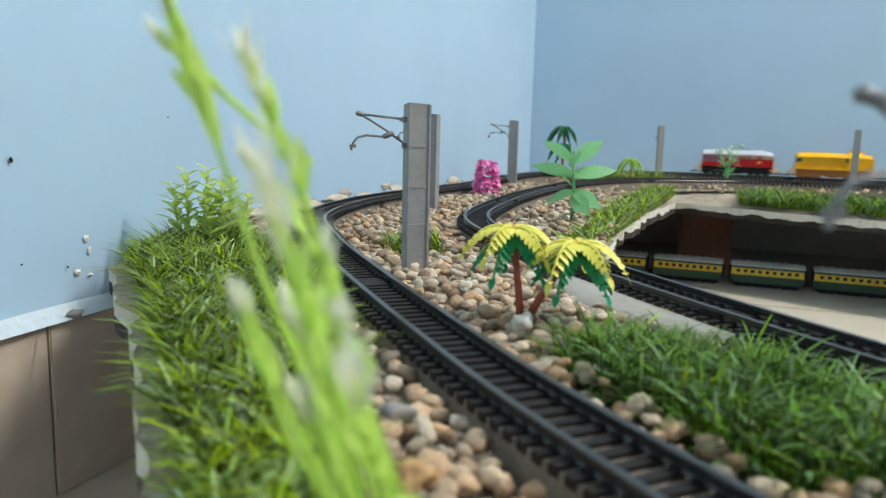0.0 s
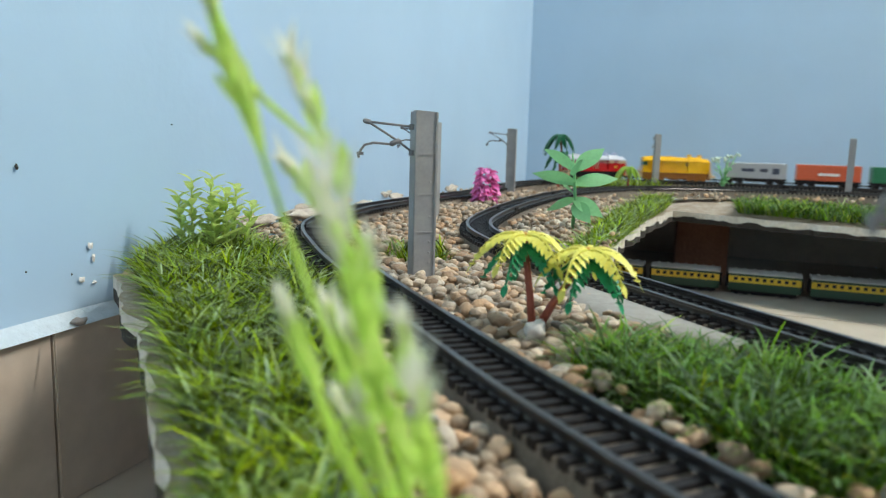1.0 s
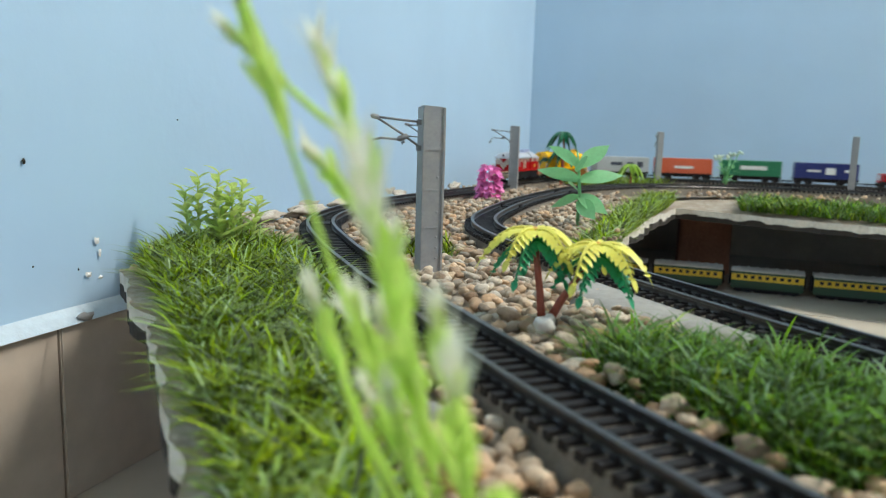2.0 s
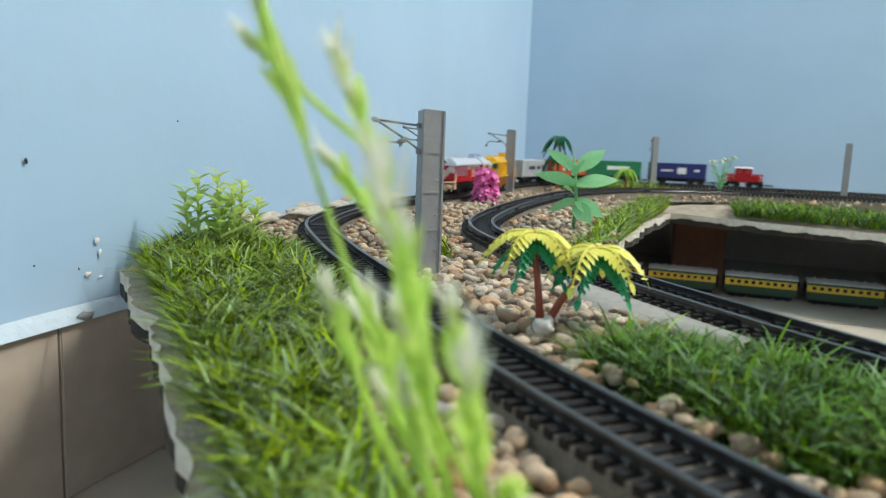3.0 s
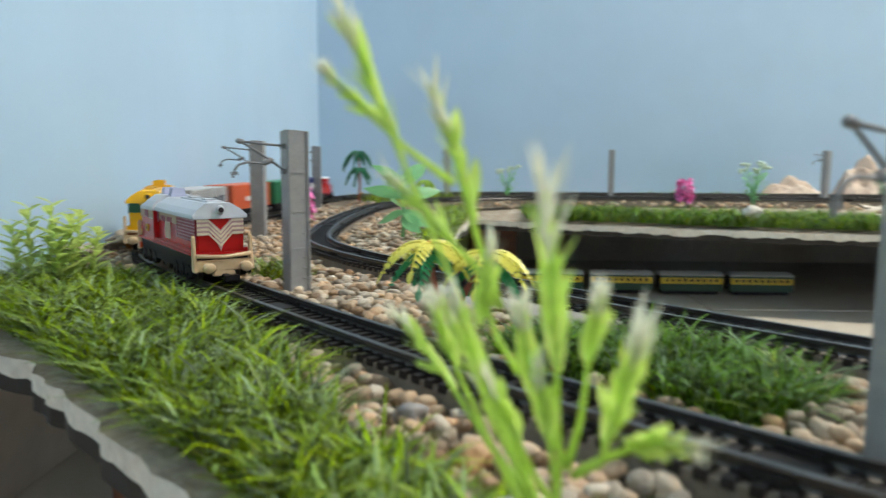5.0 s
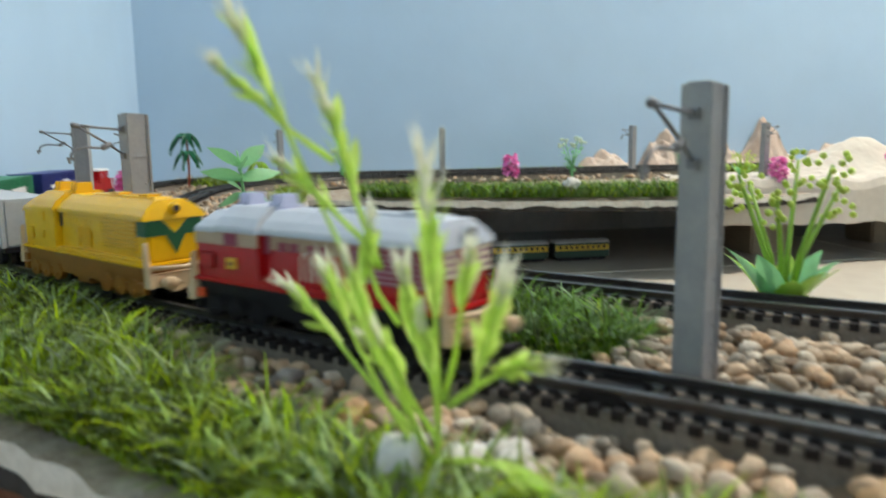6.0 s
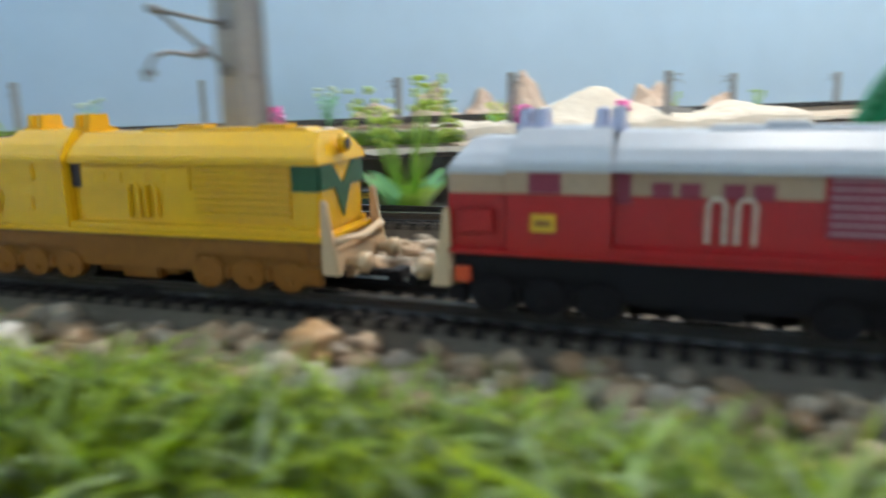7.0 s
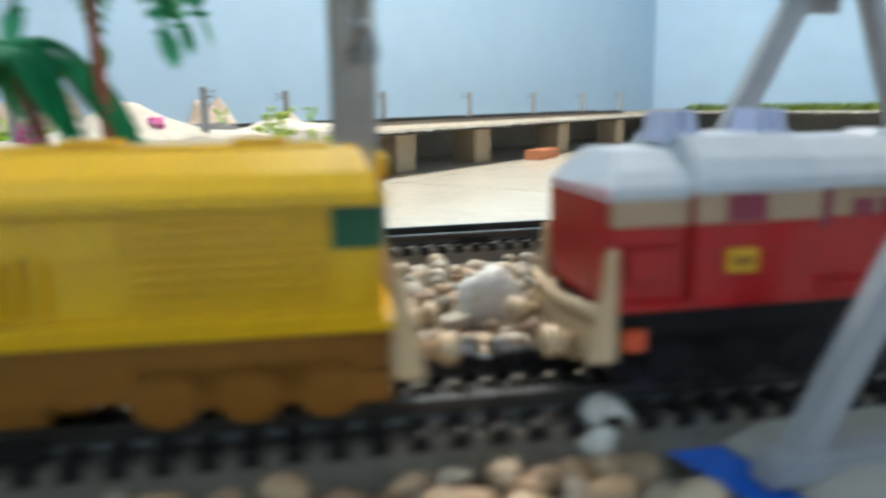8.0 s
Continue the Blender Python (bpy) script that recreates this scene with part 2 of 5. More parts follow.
# the unseen wall behind the camera has an opening added for the fill light
W0, W1, WZ0, WZ1 = 0.6, 2.5, 0.7, 2.0
for i, (a, b, c, d) in enumerate(((0, W0, FLOOR - .1, CEIL + .1), (W1, ROOM_U, FLOOR - .1, CEIL + .1), (W0, W1, FLOOR - .1, WZ0), (W0, W1, WZ1, CEIL + .1))):
    wall_box("wall_south_%d" % (i + 1), a, b, -ROOM_V - T, -ROOM_V, c, d, M_WALL, "pale blue painted wall around an added window opening")
wall_box("ceiling", -T, ROOM_U + T, -ROOM_V - T, T, CEIL, CEIL + .1, M_CEIL, "plain white painted ceiling", cat="ceiling")
floor = wall_box("floor", -T, ROOM_U + T, -ROOM_V - T, T, FLOOR - .1, FLOOR - .004, M_GROUT, "glossy cream ceramic tile floor", cat="floor")
TILE = 0.6
tile_me = Mesh().box((0, 0, 0), (TILE - .004, TILE - .004, .008)).data("floor_tile", M_FLOOR, bevel=.001)
for i in range(8):
    for j in range(7):
        o = new("floor_tile", tile_me)
        o.parent = floor
        o.matrix_basis = pose((i + .5) * TILE, -(j + .5) * TILE + .12, FLOOR - .004)
M_LEDGE = mat("dusty_blue_plaster", (.55, .64, .70), .8, vary=.1, scale=30, bump=.4)
# skirting tiles on the west and north walls
SK0, SK1 = FLOOR, -0.034
sk = wall_box("baseboard", 0.0002, .006, -ROOM_V, 0, SK0, SK1 - .001, M_GROUT, "taupe ceramic skirting tiles with a plaster ledge", cat="skirting")
for k in range(12):
    v0 = -0.167 - k * 0.33
    b = Mesh().box((.0055, v0 - .165, (SK0 + SK1) / 2), (.009, .3285, SK1 - SK0))
    part("skirting_tile", b, M_SKIRT, sk, bevel=.0008)
ledge = Mesh()
for k in range(80):
    v0 = -k * 0.05
    a, b = .013 + .004 * noise.noise((k * .7, 0, 0)), .013 + .004 * noise.noise(((k + 1) * .7, 0, 0))
    ledge.add([(0.001, v0, SK1), (a, v0, SK1), (b, v0 - .05, SK1), (0.001, v0 - .05, SK1), (0.001, v0, SK1 + .006), (0.001, v0 - .05, SK1 + .006)],
              [(0, 1, 2, 3), (1, 4, 5, 2), (0, 4, 1), (3, 2, 5)])
part("plaster_ledge", ledge, M_LEDGE, sk, "rough white plaster ledge on the skirting")

# chips and peeled patches in the wall's paint
def wall_patch(u, v, z, w, h, material, n=14, side="w", seed=0, label="peeled patch of wall paint showing white plaster"):
    b = Mesh()
    vs = [(0, 0)]
    for k in range(n):
        a = 2 * math.pi * k / n
        r = 0.75 + 0.5 * noise.noise((math.cos(a) * 1.5 + seed * 3.7, math.sin(a) * 1.5, seed))
        vs.append((math.cos(a) * w / 2 * r, math.sin(a) * h / 2 * r))
    q = [((.0022 if k == 0 else .0012), y, zz) if side == "w" else (y, -(.0022 if k == 0 else .0012), zz) for k, (y, zz) in enumerate(vs)]
    b.add(q, [(0, 1 + k, 1 + (k + 1) % n) for k in range(n)])
    return single("wall_chip", b, material, label, "paint chip", "paint chips", m=uvm(u, v, z))


# ---------------------------------------------------------------- the boards
PAIRS = [((1.45, -.32), (1.45, .14), -.008), ((.95, -.12), (.95, .274), -.008), ((.6, .055), (.6, .364), -.008), ((.42, .138), (.42, .41), -.008), ((.3, .193), (.3, .444), -.008),
         ((.16, .246), (.17, .494), -.008), ((.04, .290), (.098, .54), -.008), ((-.074, .324), (.055, .606), -.008), ((-.148, .44), (.0, .71), -.01), ((-.295, .745), (-.07, .87), -.012),
         ((-.44, 1.055), (-.125, 1.01), -.016), (uv(.004, -.004), uv(.276, -.387), -.02), (uv(.3, -.004), uv(.36, -.405), -.022), (uv(.6, -.004), uv(.6, -.50), -.022),
         (uv(.9, -.004), uv(.83, -.56), -.022), (uv(1.2, -.004), uv(1.15, -.47), -.02), (uv(1.5, -.004), uv(1.5, -.46), -.02), (uv(1.8, -.004), uv(1.7, -.42), -.012), (uv(3.2, -.004), uv(3.2, -.38), -.01),
         (uv(4.655, -.004), uv(4.25, -.38), -.01), (uv(4.655, -1.4), uv(4.25, -1.4), -.01), (uv(4.655, -2.8), uv(4.25, -2.8), -.01)]


def ring(i0, i1, cell=0.03):
    """The board's top between two cross lines, as rows of points from the outer to the inner edge."""
    rows = []
    for i in range(i0, i1):
        (a, b, z), (c, d, z2) = PAIRS[i], PAIRS[i + 1]
        n = max(2, int((Vector(c) - Vector(a)).length / cell) + 1)
        for k in range(n + (i == i1 - 1)):
            t = k / n
            rows.append((Vector(a).lerp(Vector(c), t), Vector(b).lerp(Vector(d), t), z + (z2 - z) * t))
    return rows


def board(name, i0, i1, label):
    rows = ring(i0, i1, .006)
    ob = thing(name, Matrix(), label, "baseboard", "railway boards", "structure")
    top, rim = Mesh(), Mesh()
    nx = 10
    grid = []
    for p, q, z in rows:
        line = []
        for k in range(nx + 1):
            t = k / nx
            w = p.lerp(q, t)
            e = min(t, 1 - t)
            j = 0.005 * noise.noise((w.x * 45, w.y * 45, 3.3)) + .0014 * noise.noise((w.x * 110, w.y * 110, 1.1)) if e < .01 else 0
            zz = -.008 + (z + .008) * max(0, t * 1.6 - .6) + .0015 * noise.noise((w.x * 30, w.y * 30, 0)) - (.001 if e < .01 else 0)
            line.append((w.x + j, w.y + j, zz))
        grid.append(line)
    n = len(grid)
    for line in grid:
        top.v += line
    for i in range(n - 1):
        for k in range(nx):
            a = i * (nx + 1) + k
            top.f.append((a, a + nx + 1, a + nx + 2, a + 1))
            top.m.append(0)
    part("board_top", top, M_SOIL, ob, smooth=True)
    for k, sgn in ((0, -1), (nx, 1)):
        lo = []
        for i, line in enumerate(grid):
            x, y, z = line[k]
            th = .0072 + .004 * noise.noise((x * 40, y * 40, 9)) + .0014 * noise.noise((x * 120, y * 120, 5))
            lo.append(((x, y, z + .0006), (x, y, z - th), (x, y, z - .0135)))
        o = len(rim.v)
        for three in lo:
            rim.v += three
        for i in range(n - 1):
            # band 0 is foam, band 1 below it is painted as shade
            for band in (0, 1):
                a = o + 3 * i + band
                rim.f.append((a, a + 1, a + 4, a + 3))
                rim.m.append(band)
    # underside, its shade painted in as near black
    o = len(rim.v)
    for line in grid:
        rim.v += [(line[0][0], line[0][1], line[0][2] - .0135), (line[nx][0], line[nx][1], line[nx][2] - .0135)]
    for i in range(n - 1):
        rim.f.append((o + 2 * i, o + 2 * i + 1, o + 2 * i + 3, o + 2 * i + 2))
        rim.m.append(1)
    part("board_edge", rim, [M_FOAM, M_DARK], ob, "torn cream foam edge with shade painted below")
    return ob


board("board_south", 0, 8, "sandy railway board with a torn cream foam edge")
board("board_west", 8, 12, "sandy railway board in the room's corner")
board("board_north", 12, 19, "sandy railway board along the blue back wall")
board("board_east", 19, 21, "railway board along the far wall")


# ---------------------------------------------------------------- tracks
def track(name, line, s0, s1, label, every=0.0062):
    ob = thing(name, Matrix(), label, "railway track", "railway tracks", "structure")
    for side in (-1, 1):
        b = Mesh()
        n = int((s1 - s0) / .012)
        prof = [(-.0011, 0), (.0011, 0), (.0006, .0008), (.0006, .0022), (.0011, .0026), (.0011, .0036), (-.0011, .0036), (-.0011, .0026), (-.0006, .0022), (-.0006, .0008)]
        k = len(prof)
        for i in range(n + 1):
            s = s0 + (s1 - s0) * i / n
            p, w = line.at(s), line.way(s)
            nrm = Vector((w.y, -w.x, 0))
            for a, z in prof:
                b.v.append(tuple(p + nrm * (side * .0087 + a) + Vector((0, 0, RAIL_TOP - .0036 + z))))
        for i in range(n):
            for j in range(k):
                b.f.append((i * k + j, i * k + (j + 1) % k, (i + 1) * k + (j + 1) % k, (i + 1) * k + j))
                b.m.append(0)
        part("rail", b, M_RAIL, ob)
    tie = Mesh().box((0, 0, 0), (.0031, .029, .0026)).box((0, .0087, .0016), (.0026, .0042, .001)).box((0, -.0087, .0016), (.0026, .0042, .001)).data("sleeper", M_TIE)
    far = Mesh()
    cnt = 0
    n = int((s1 - s0) / every)
    order = []
    for i in range(n):
        s = s0 + (i + .5) * every
        p, w = line.at(s), line.way(s)
        m = pose(p.x, p.y, RAIL_TOP - .0049, 0, 0, math.degrees(math.atan2(w.y, w.x)))
        order.append((p.x > -.06 and p.y < .56 and p.x < .75, m))
    near = [m for k, m in order if k][:300]
    for m in near:
        o = new("sleeper", tie)
        o.parent = ob
        o.matrix_basis = m
    for m in [m for k, m in order if not k]:
        far.box((0, 0, 0), (.0031, .029, .0026), m)
    part("sleepers", far, M_TIE, ob)["kind"] = "stuff"
    # moulded webs under the rails and the dusty strip between the sleepers
    b = Mesh()
    n = int((s1 - s0) / .012)
    for i in range(n + 1):
        s = s0 + (s1 - s0) * i / n
        p, w = line.at(s), line.way(s)
        nrm = Vector((w.y, -w.x, 0))
        for a, z in ((-.0150, -.009), (-.0136, RAIL_TOP - .0049), (.0136, RAIL_TOP - .0049), (.0150, -.009)):
            b.v.append(tuple(p + nrm * a + Vector((0, 0, z))))
    for i in range(n):
        for j in range(3):
            b.f.append((i * 4 + j, i * 4 + j + 1, i * 4 + j + 5, i * 4 + j + 4))
            b.m.append(0)
    part("roadbed", b, M_TIEGREY, ob, "dusty grey strip between the sleepers")
    for s in np.arange(s0 + .05, s1, .226):
        p, w = line.at(float(s)), line.way(float(s))
        b = Mesh().box((0, 0, 0), (.013, .014, .0022)).box((0, .0087, .0012), (.011, .0036, .003)).box((0, -.0087, .0012), (.011, .0036, .003))
        part("track_joint", b, M_TIE, ob, m=pose(p.x, p.y, RAIL_TOP - .0043, 0, 0, math.degrees(math.atan2(w.y, w.x))))
    return ob


track("outer_track", OUTER, .35, OUTER.len - .02, "black plastic model railway track with dark rails")
track("inner_track", INNER, .35, INNER.len - .02, "black plastic model railway track beside the board's inner edge")


M_CEMENT = mat("smooth_grey_cement", (.36, .34, .30), .75, vary=.15, scale=40, bump=.3, bscale=160)
sh = Mesh()
s_a, s_b = (float(np.interp(q, INNER.x[INNER.y < .6], INNER.a[INNER.y < .6])) for q in (.125, .235))
for i in range(13):
    q = s_a + (s_b - s_a) * i / 12
    p, w = INNER.at(q), INNER.way(q)
    nrm = Vector((w.y, -w.x, 0))
    wd = .026 * math.sin(math.pi * (.12 + .8 * i / 12)) + .001 * noise.noise((i * .9, 0, 2))
    for a, z in ((.0145, .0022), (.0145 + wd * .7, .0012), (.0145 + wd, -.004), (.0145 + wd, -.010)):
        sh.v.append(tuple(p + nrm * a + Vector((0, 0, z))))
for i in range(12):
    for j in range(3):
        sh.f.append((i * 4 + j, i * 4 + j + 1, i * 4 + j + 5, i * 4 + j + 4))
        sh.m.append(0)
single("track_shoulder", sh, M_CEMENT, "smooth grey cement shoulder beside the inner track", "track bed", "", "structure", smooth=True)


# ---------------------------------------------------------------- catenary masts
def mast_thing(m, label, arm=True, reach=1.0):
    ob = thing("catenary_mast", m, label, "mast", "catenary masts")
    H = .084
    col = Mesh()
    # column: shallow channel section, upper front corner cut off
    w, d = .0056, .0036
    col.add([(-w, -d, -.008), (w, -d, -.008), (w, d, -.008), (-w, d, -.008), (-w * .92, -d, H), (w * .92, -d, H - .0006), (w * .92, d, H - .0006), (-w * .92, d, H)],
            [(3, 2, 1, 0), (4, 5, 6, 7), (0, 1, 5, 4), (1, 2, 6, 5), (2, 3, 7, 6), (3, 0, 4, 7)])
    part("column", col, M_MAST, ob, bevel=.0005)
    for sx in (-1, 1):
        fl = Mesh().box((sx * w * .97, 0, H / 2 - .006), (.0014, d * 2 + .0016, H + .0105), taper=.97)
        part("flange", fl, M_MAST, ob, bevel=.0003)
    for z in (.022, .0415, .062):
        b = Mesh().box((0, 0, z), (w * 2 - .0008, d * 2 + .0007, .0007))
        part("joint_band", b, M_MAST, ob)
    for z in (.006, .0115, .017, .03, .048):
        b = Mesh().lump((w * .45, -d - .0002, z), (.0006, .0004, .0006)).lump((w * .45, d + .0002, z), (.0006, .0004, .0006))
        part("rivet", b, M_MAST, ob, smooth=True)
    if arm:
        a = new("cantilever")
        a.parent = ob
        a.empty_display_size = .01
        L = -.0335 * reach
        part("top_tube", Mesh().tube([(-w, 0, .0755), (L + .004 * reach, 0, .0775)], .00062), M_WIRE, a, smooth=True)
        part("diagonal_tube", Mesh().tube([(-w, 0, .0625), (-.016 * reach, 0, .0695), (L + .003, 0, .0778)], .00062), M_WIRE, a, smooth=True)
        part("steady_arm", Mesh().tube([(-.014 * reach, 0, .0680), (-.0165 * reach, 0, .0665), (-.027 * reach, 0, .0672), (-.0315 * reach, 0, .0660), (-.0335 * reach, 0, .0635), (-.0338 * reach, 0, .0622)], .00062), M_WIRE, a, smooth=True)
        part("clip", Mesh().box((-.0338 * reach, 0, .0618), (.0032, .0012, .0016)).box((-.0345 * reach, 0, .0606), (.001, .001, .002)), M_WIRE, a)
        part("insulator", Mesh().tube([(-.0125 * reach, 0, .0682), (-.0135 * reach, 0, .0684), (-.0175 * reach, 0, .0668), (-.0185 * reach, 0, .0666)], [.0007, .0014, .0014, .0007]), M_WIRE, a, smooth=True)
        part("insulator", Mesh().tube([(L + .0055, 0, .0766), (L + .0045, 0, .0774), (L + .002, 0, .0778), (L + .0012, 0, .0783)], [.0006, .0013, .0013, .0006]), M_WIRE, a, smooth=True)
        part("bracket", Mesh().box((-w - .001, 0, .0755), (.0022, .003, .0028)).box((-w - .001, 0, .0625), (.0022, .003, .0028)), M_WIRE, a)
    return ob


def mast_at(x, y, line=None, turn=0.0, label="grey plastic catenary mast standing in pebbles", arm=True, reach=1.0):
    """Stands at x, y with its arm square to the nearest track."""
    if line:
        i = int(np.argmin(np.hypot(line.x - x, line.y - y)))
        a = math.degrees(math.atan2(line.y[i] - y, line.x[i] - x)) - 180
    else:
        a = 0
    return mast_thing(pose(x, y, 0, 0, 0, a + turn), label, arm, reach)


mast_at(.053, .434, OUTER, 0, "grey plastic catenary mast in pebbles between two tracks")
mast_at(-.150, .636, OUTER)
mast_at(-.324, .951, OUTER)
mast_at(.3205, .3145, None, 64, "grey plastic catenary mast beside the outer track", reach=1.05)
mast_at(.576, .240, OUTER)
for u, v in ((.238, -.180), (.518, -.182), (.878, -.182), (1.70, -.22), (2.08, -.20), (2.55, -.172), (2.98, -.172), (3.4, -.172), (3.8, -.172)):
    mast_at(*uv(u, v), OUTER, 0, "grey plastic catenary mast between tracks at the back wall")
mast_at(.488, 1.335, None, 25.6 + 90, "grey plastic catenary mast on the rocky back board")
mast_at(.78, 1.460, None, 25.6 + 90, "grey plastic catenary mast on the rocky back board")

# ---------------------------------------------------------------- the freight train
M_RED = mat("red_toy_plastic", (.46, .007, .009), .26, vary=.08, scale=60)
M_CREAM = mat("cream_toy_plastic", (.66, .47, .28), .4, vary=.08, scale=60)
M_BAND = mat("cream_paint_band", (.46, .31, .20), .45, vary=.12, scale=90)
M_SILVER = mat("silver_grey_roof_plastic", (.56, .58, .62), .3, .1, vary=.06, scale=40)
M_LAV = mat("pale_lavender_plastic", (.50, .53, .70), .4, vary=.05)
M_MAROON = mat("maroon_grille_paint", (.26, .03, .06), .45, vary=.15, scale=120)
M_LINE = mat("faded_pink_line", (.50, .30, .32), .5)
M_BLACKP = mat("black_bogie_plastic", (.011, .010, .012), .55, vary=.2, scale=80, spec=.18)
M_ORANGE_DOT = mat("orange_red_plastic", (.75, .10, .03), .35)
M_YELLOW = mat("golden_yellow_toy_plastic", (.84, .47, .008), .24, vary=.06, scale=50)
M_BROWN = mat("brown_bogie_plastic", (.27, .10, .010), .38, vary=.15, scale=60)
M_DKGREEN = mat("dark_green_paint", (.012, .10, .04), .4, vary=.1)
M_GLASSB = mat("dark_window_opening", (.03, .02, .025), .3)
M_PLATE = mat("yellow_number_plate", (.75, .42, .02), .4)
M_CREAM_LINE = mat("cream_handrail_paint", (.74, .62, .48), .45)


def roof(x0, x1, hw, z1, top, slope0=0.0, slope1=0.0):
    """A roof with chamfered sides, the ends pulled in by slope0, slope1."""
    b = Mesh()
    prof = [(-hw - .0006, z1 - .0008), (hw + .0006, z1 - .0008), (hw + .0006, z1 + .001), (hw - .0022, z1 + (top - z1) * .55), (hw - .0068, top), (-hw + .0068, top), (-hw + .0022, z1 + (top - z1) * .55), (-hw - .0006, z1 + .001)]
    n = len(prof)
    f = [0, 0, .15, .6, 1, 1, .6, .15]
    vs = [(x0 + slope0 * f[i], y, z) for i, (y, z) in enumerate(prof)] + [(x1 - slope1 * f[i], y, z) for i, (y, z) in enumerate(prof)]
    b.add(vs, [tuple(range(n))[::-1], tuple(range(n, 2 * n))] + [(i, (i + 1) % n, n + (i + 1) % n, n + i) for i in range(n)])
    return b


def wheel_mesh(r=.0052):
    b = Mesh()
    b.tube([(0, -.0012, 0), (0, .0008, 0)], r, 16)
    b.tube([(0, .0008, 0), (0, .0014, 0)], r + .0007, 16)
    b.tube([(0, -.0018, 0), (0, -.0012, 0)], [.0014, .0016], 10)
    return b


def bogie(parent, x, material, three=True):
    bg = new("bogie")
    bg.parent = parent
    bg.empty_display_size = .01
    bg.matrix_basis = pose(x, 0, 0)
    xs = (-.0115, 0, .0115) if three else (-.008, .008)
    for sy in (-1, 1):
        b = Mesh()
        half = xs[-1] + .004
        # side frame with axle boxes that droop like teeth
        b.box((0, sy * .0130, .0142), (half * 2, .0024, .0064))
        for a in xs:
            b.tube([(a, sy * .0119, .0112), (a, sy * .0147, .0112)], .0048, 14)
            b.tube([(a, sy * .0140, .0096), (a, sy * .0152, .0096)], .0014, 8)
        for a, c in zip(xs, xs[1:]):
            b.tube([((a + c) / 2, sy * .0138, .0095), ((a + c) / 2, sy * .0138, .0135)], .0012, 8)
        part("side_frame", b, material, bg, bevel=.0003)
        for a in xs:
            part("wheel", wheel_mesh(), M_RAIL, bg, m=pose(a, sy * .0095, .0107, 0, 0, 0 if sy > 0 else 180), smooth=False)
    return bg


def buffer_beam(parent, x, sgn):
    """The cream end frame: beam, two upright posts, cross rail, two buffers."""
    fr = new("buffer_frame")
    fr.parent = parent
    fr.empty_display_size = .01
    fr.matrix_basis = pose(x, 0, 0, 0, 0, 0 if sgn > 0 else 180)
    part("beam", Mesh().box((.0022, 0, .0158), (.0044, .030, .0062)).box((.0030, 0, .0116), (.0030, .012, .004), taper=.8), M_CREAM, fr, bevel=.0005)
    for sy in (-1, 1):
        post = Mesh()
        post.add([(.0002, sy * .0135, .0125), (.0052, sy * .0135, .0125), (.0030, sy * .0135, .0245), (.0020, sy * .0135, .0315), (.0006, sy * .0135, .0320),
                  (.0002, sy * .0153, .0125), (.0052, sy * .0153, .0125), (.0030, sy * .0153, .0245), (.0020, sy * .0153, .0315), (.0006, sy * .0153, .0320)],
                 [(0, 1, 2, 3, 4), (9, 8, 7, 6, 5), (0, 5, 6, 1), (1, 6, 7, 2), (2, 7, 8, 3), (3, 8, 9, 4), (4, 9, 5, 0)])
        part("post", post, M_CREAM, fr, bevel=.0004)
        part("buffer", Mesh().tube([(.004, sy * .0092, .0155), (.0075, sy * .0092, .0155), (.0078, sy * .0092, .0155), (.0098, sy * .0092, .0155), (.0105, sy * .0092, .0155)], [.0016, .0018, .0030, .0032, .0024], 14), M_CREAM, fr, smooth=True)
    part("cross_rail", Mesh().tube([(.0035, -.0138, .0222), (.0042, 0, .0210), (.0035, .0138, .0222)], .0012, 8), M_CREAM, fr, smooth=True)
    return fr


def coupler(parent, x, sgn):
    b = Mesh().box((sgn * .006, 0, .0098), (.014, .003, .0022)).box((sgn * .0135, 0, .0098), (.0035, .0075, .0036))
    part("coupler", b, M_BLACKP, parent, m=pose(x, 0, 0), bevel=.0004)


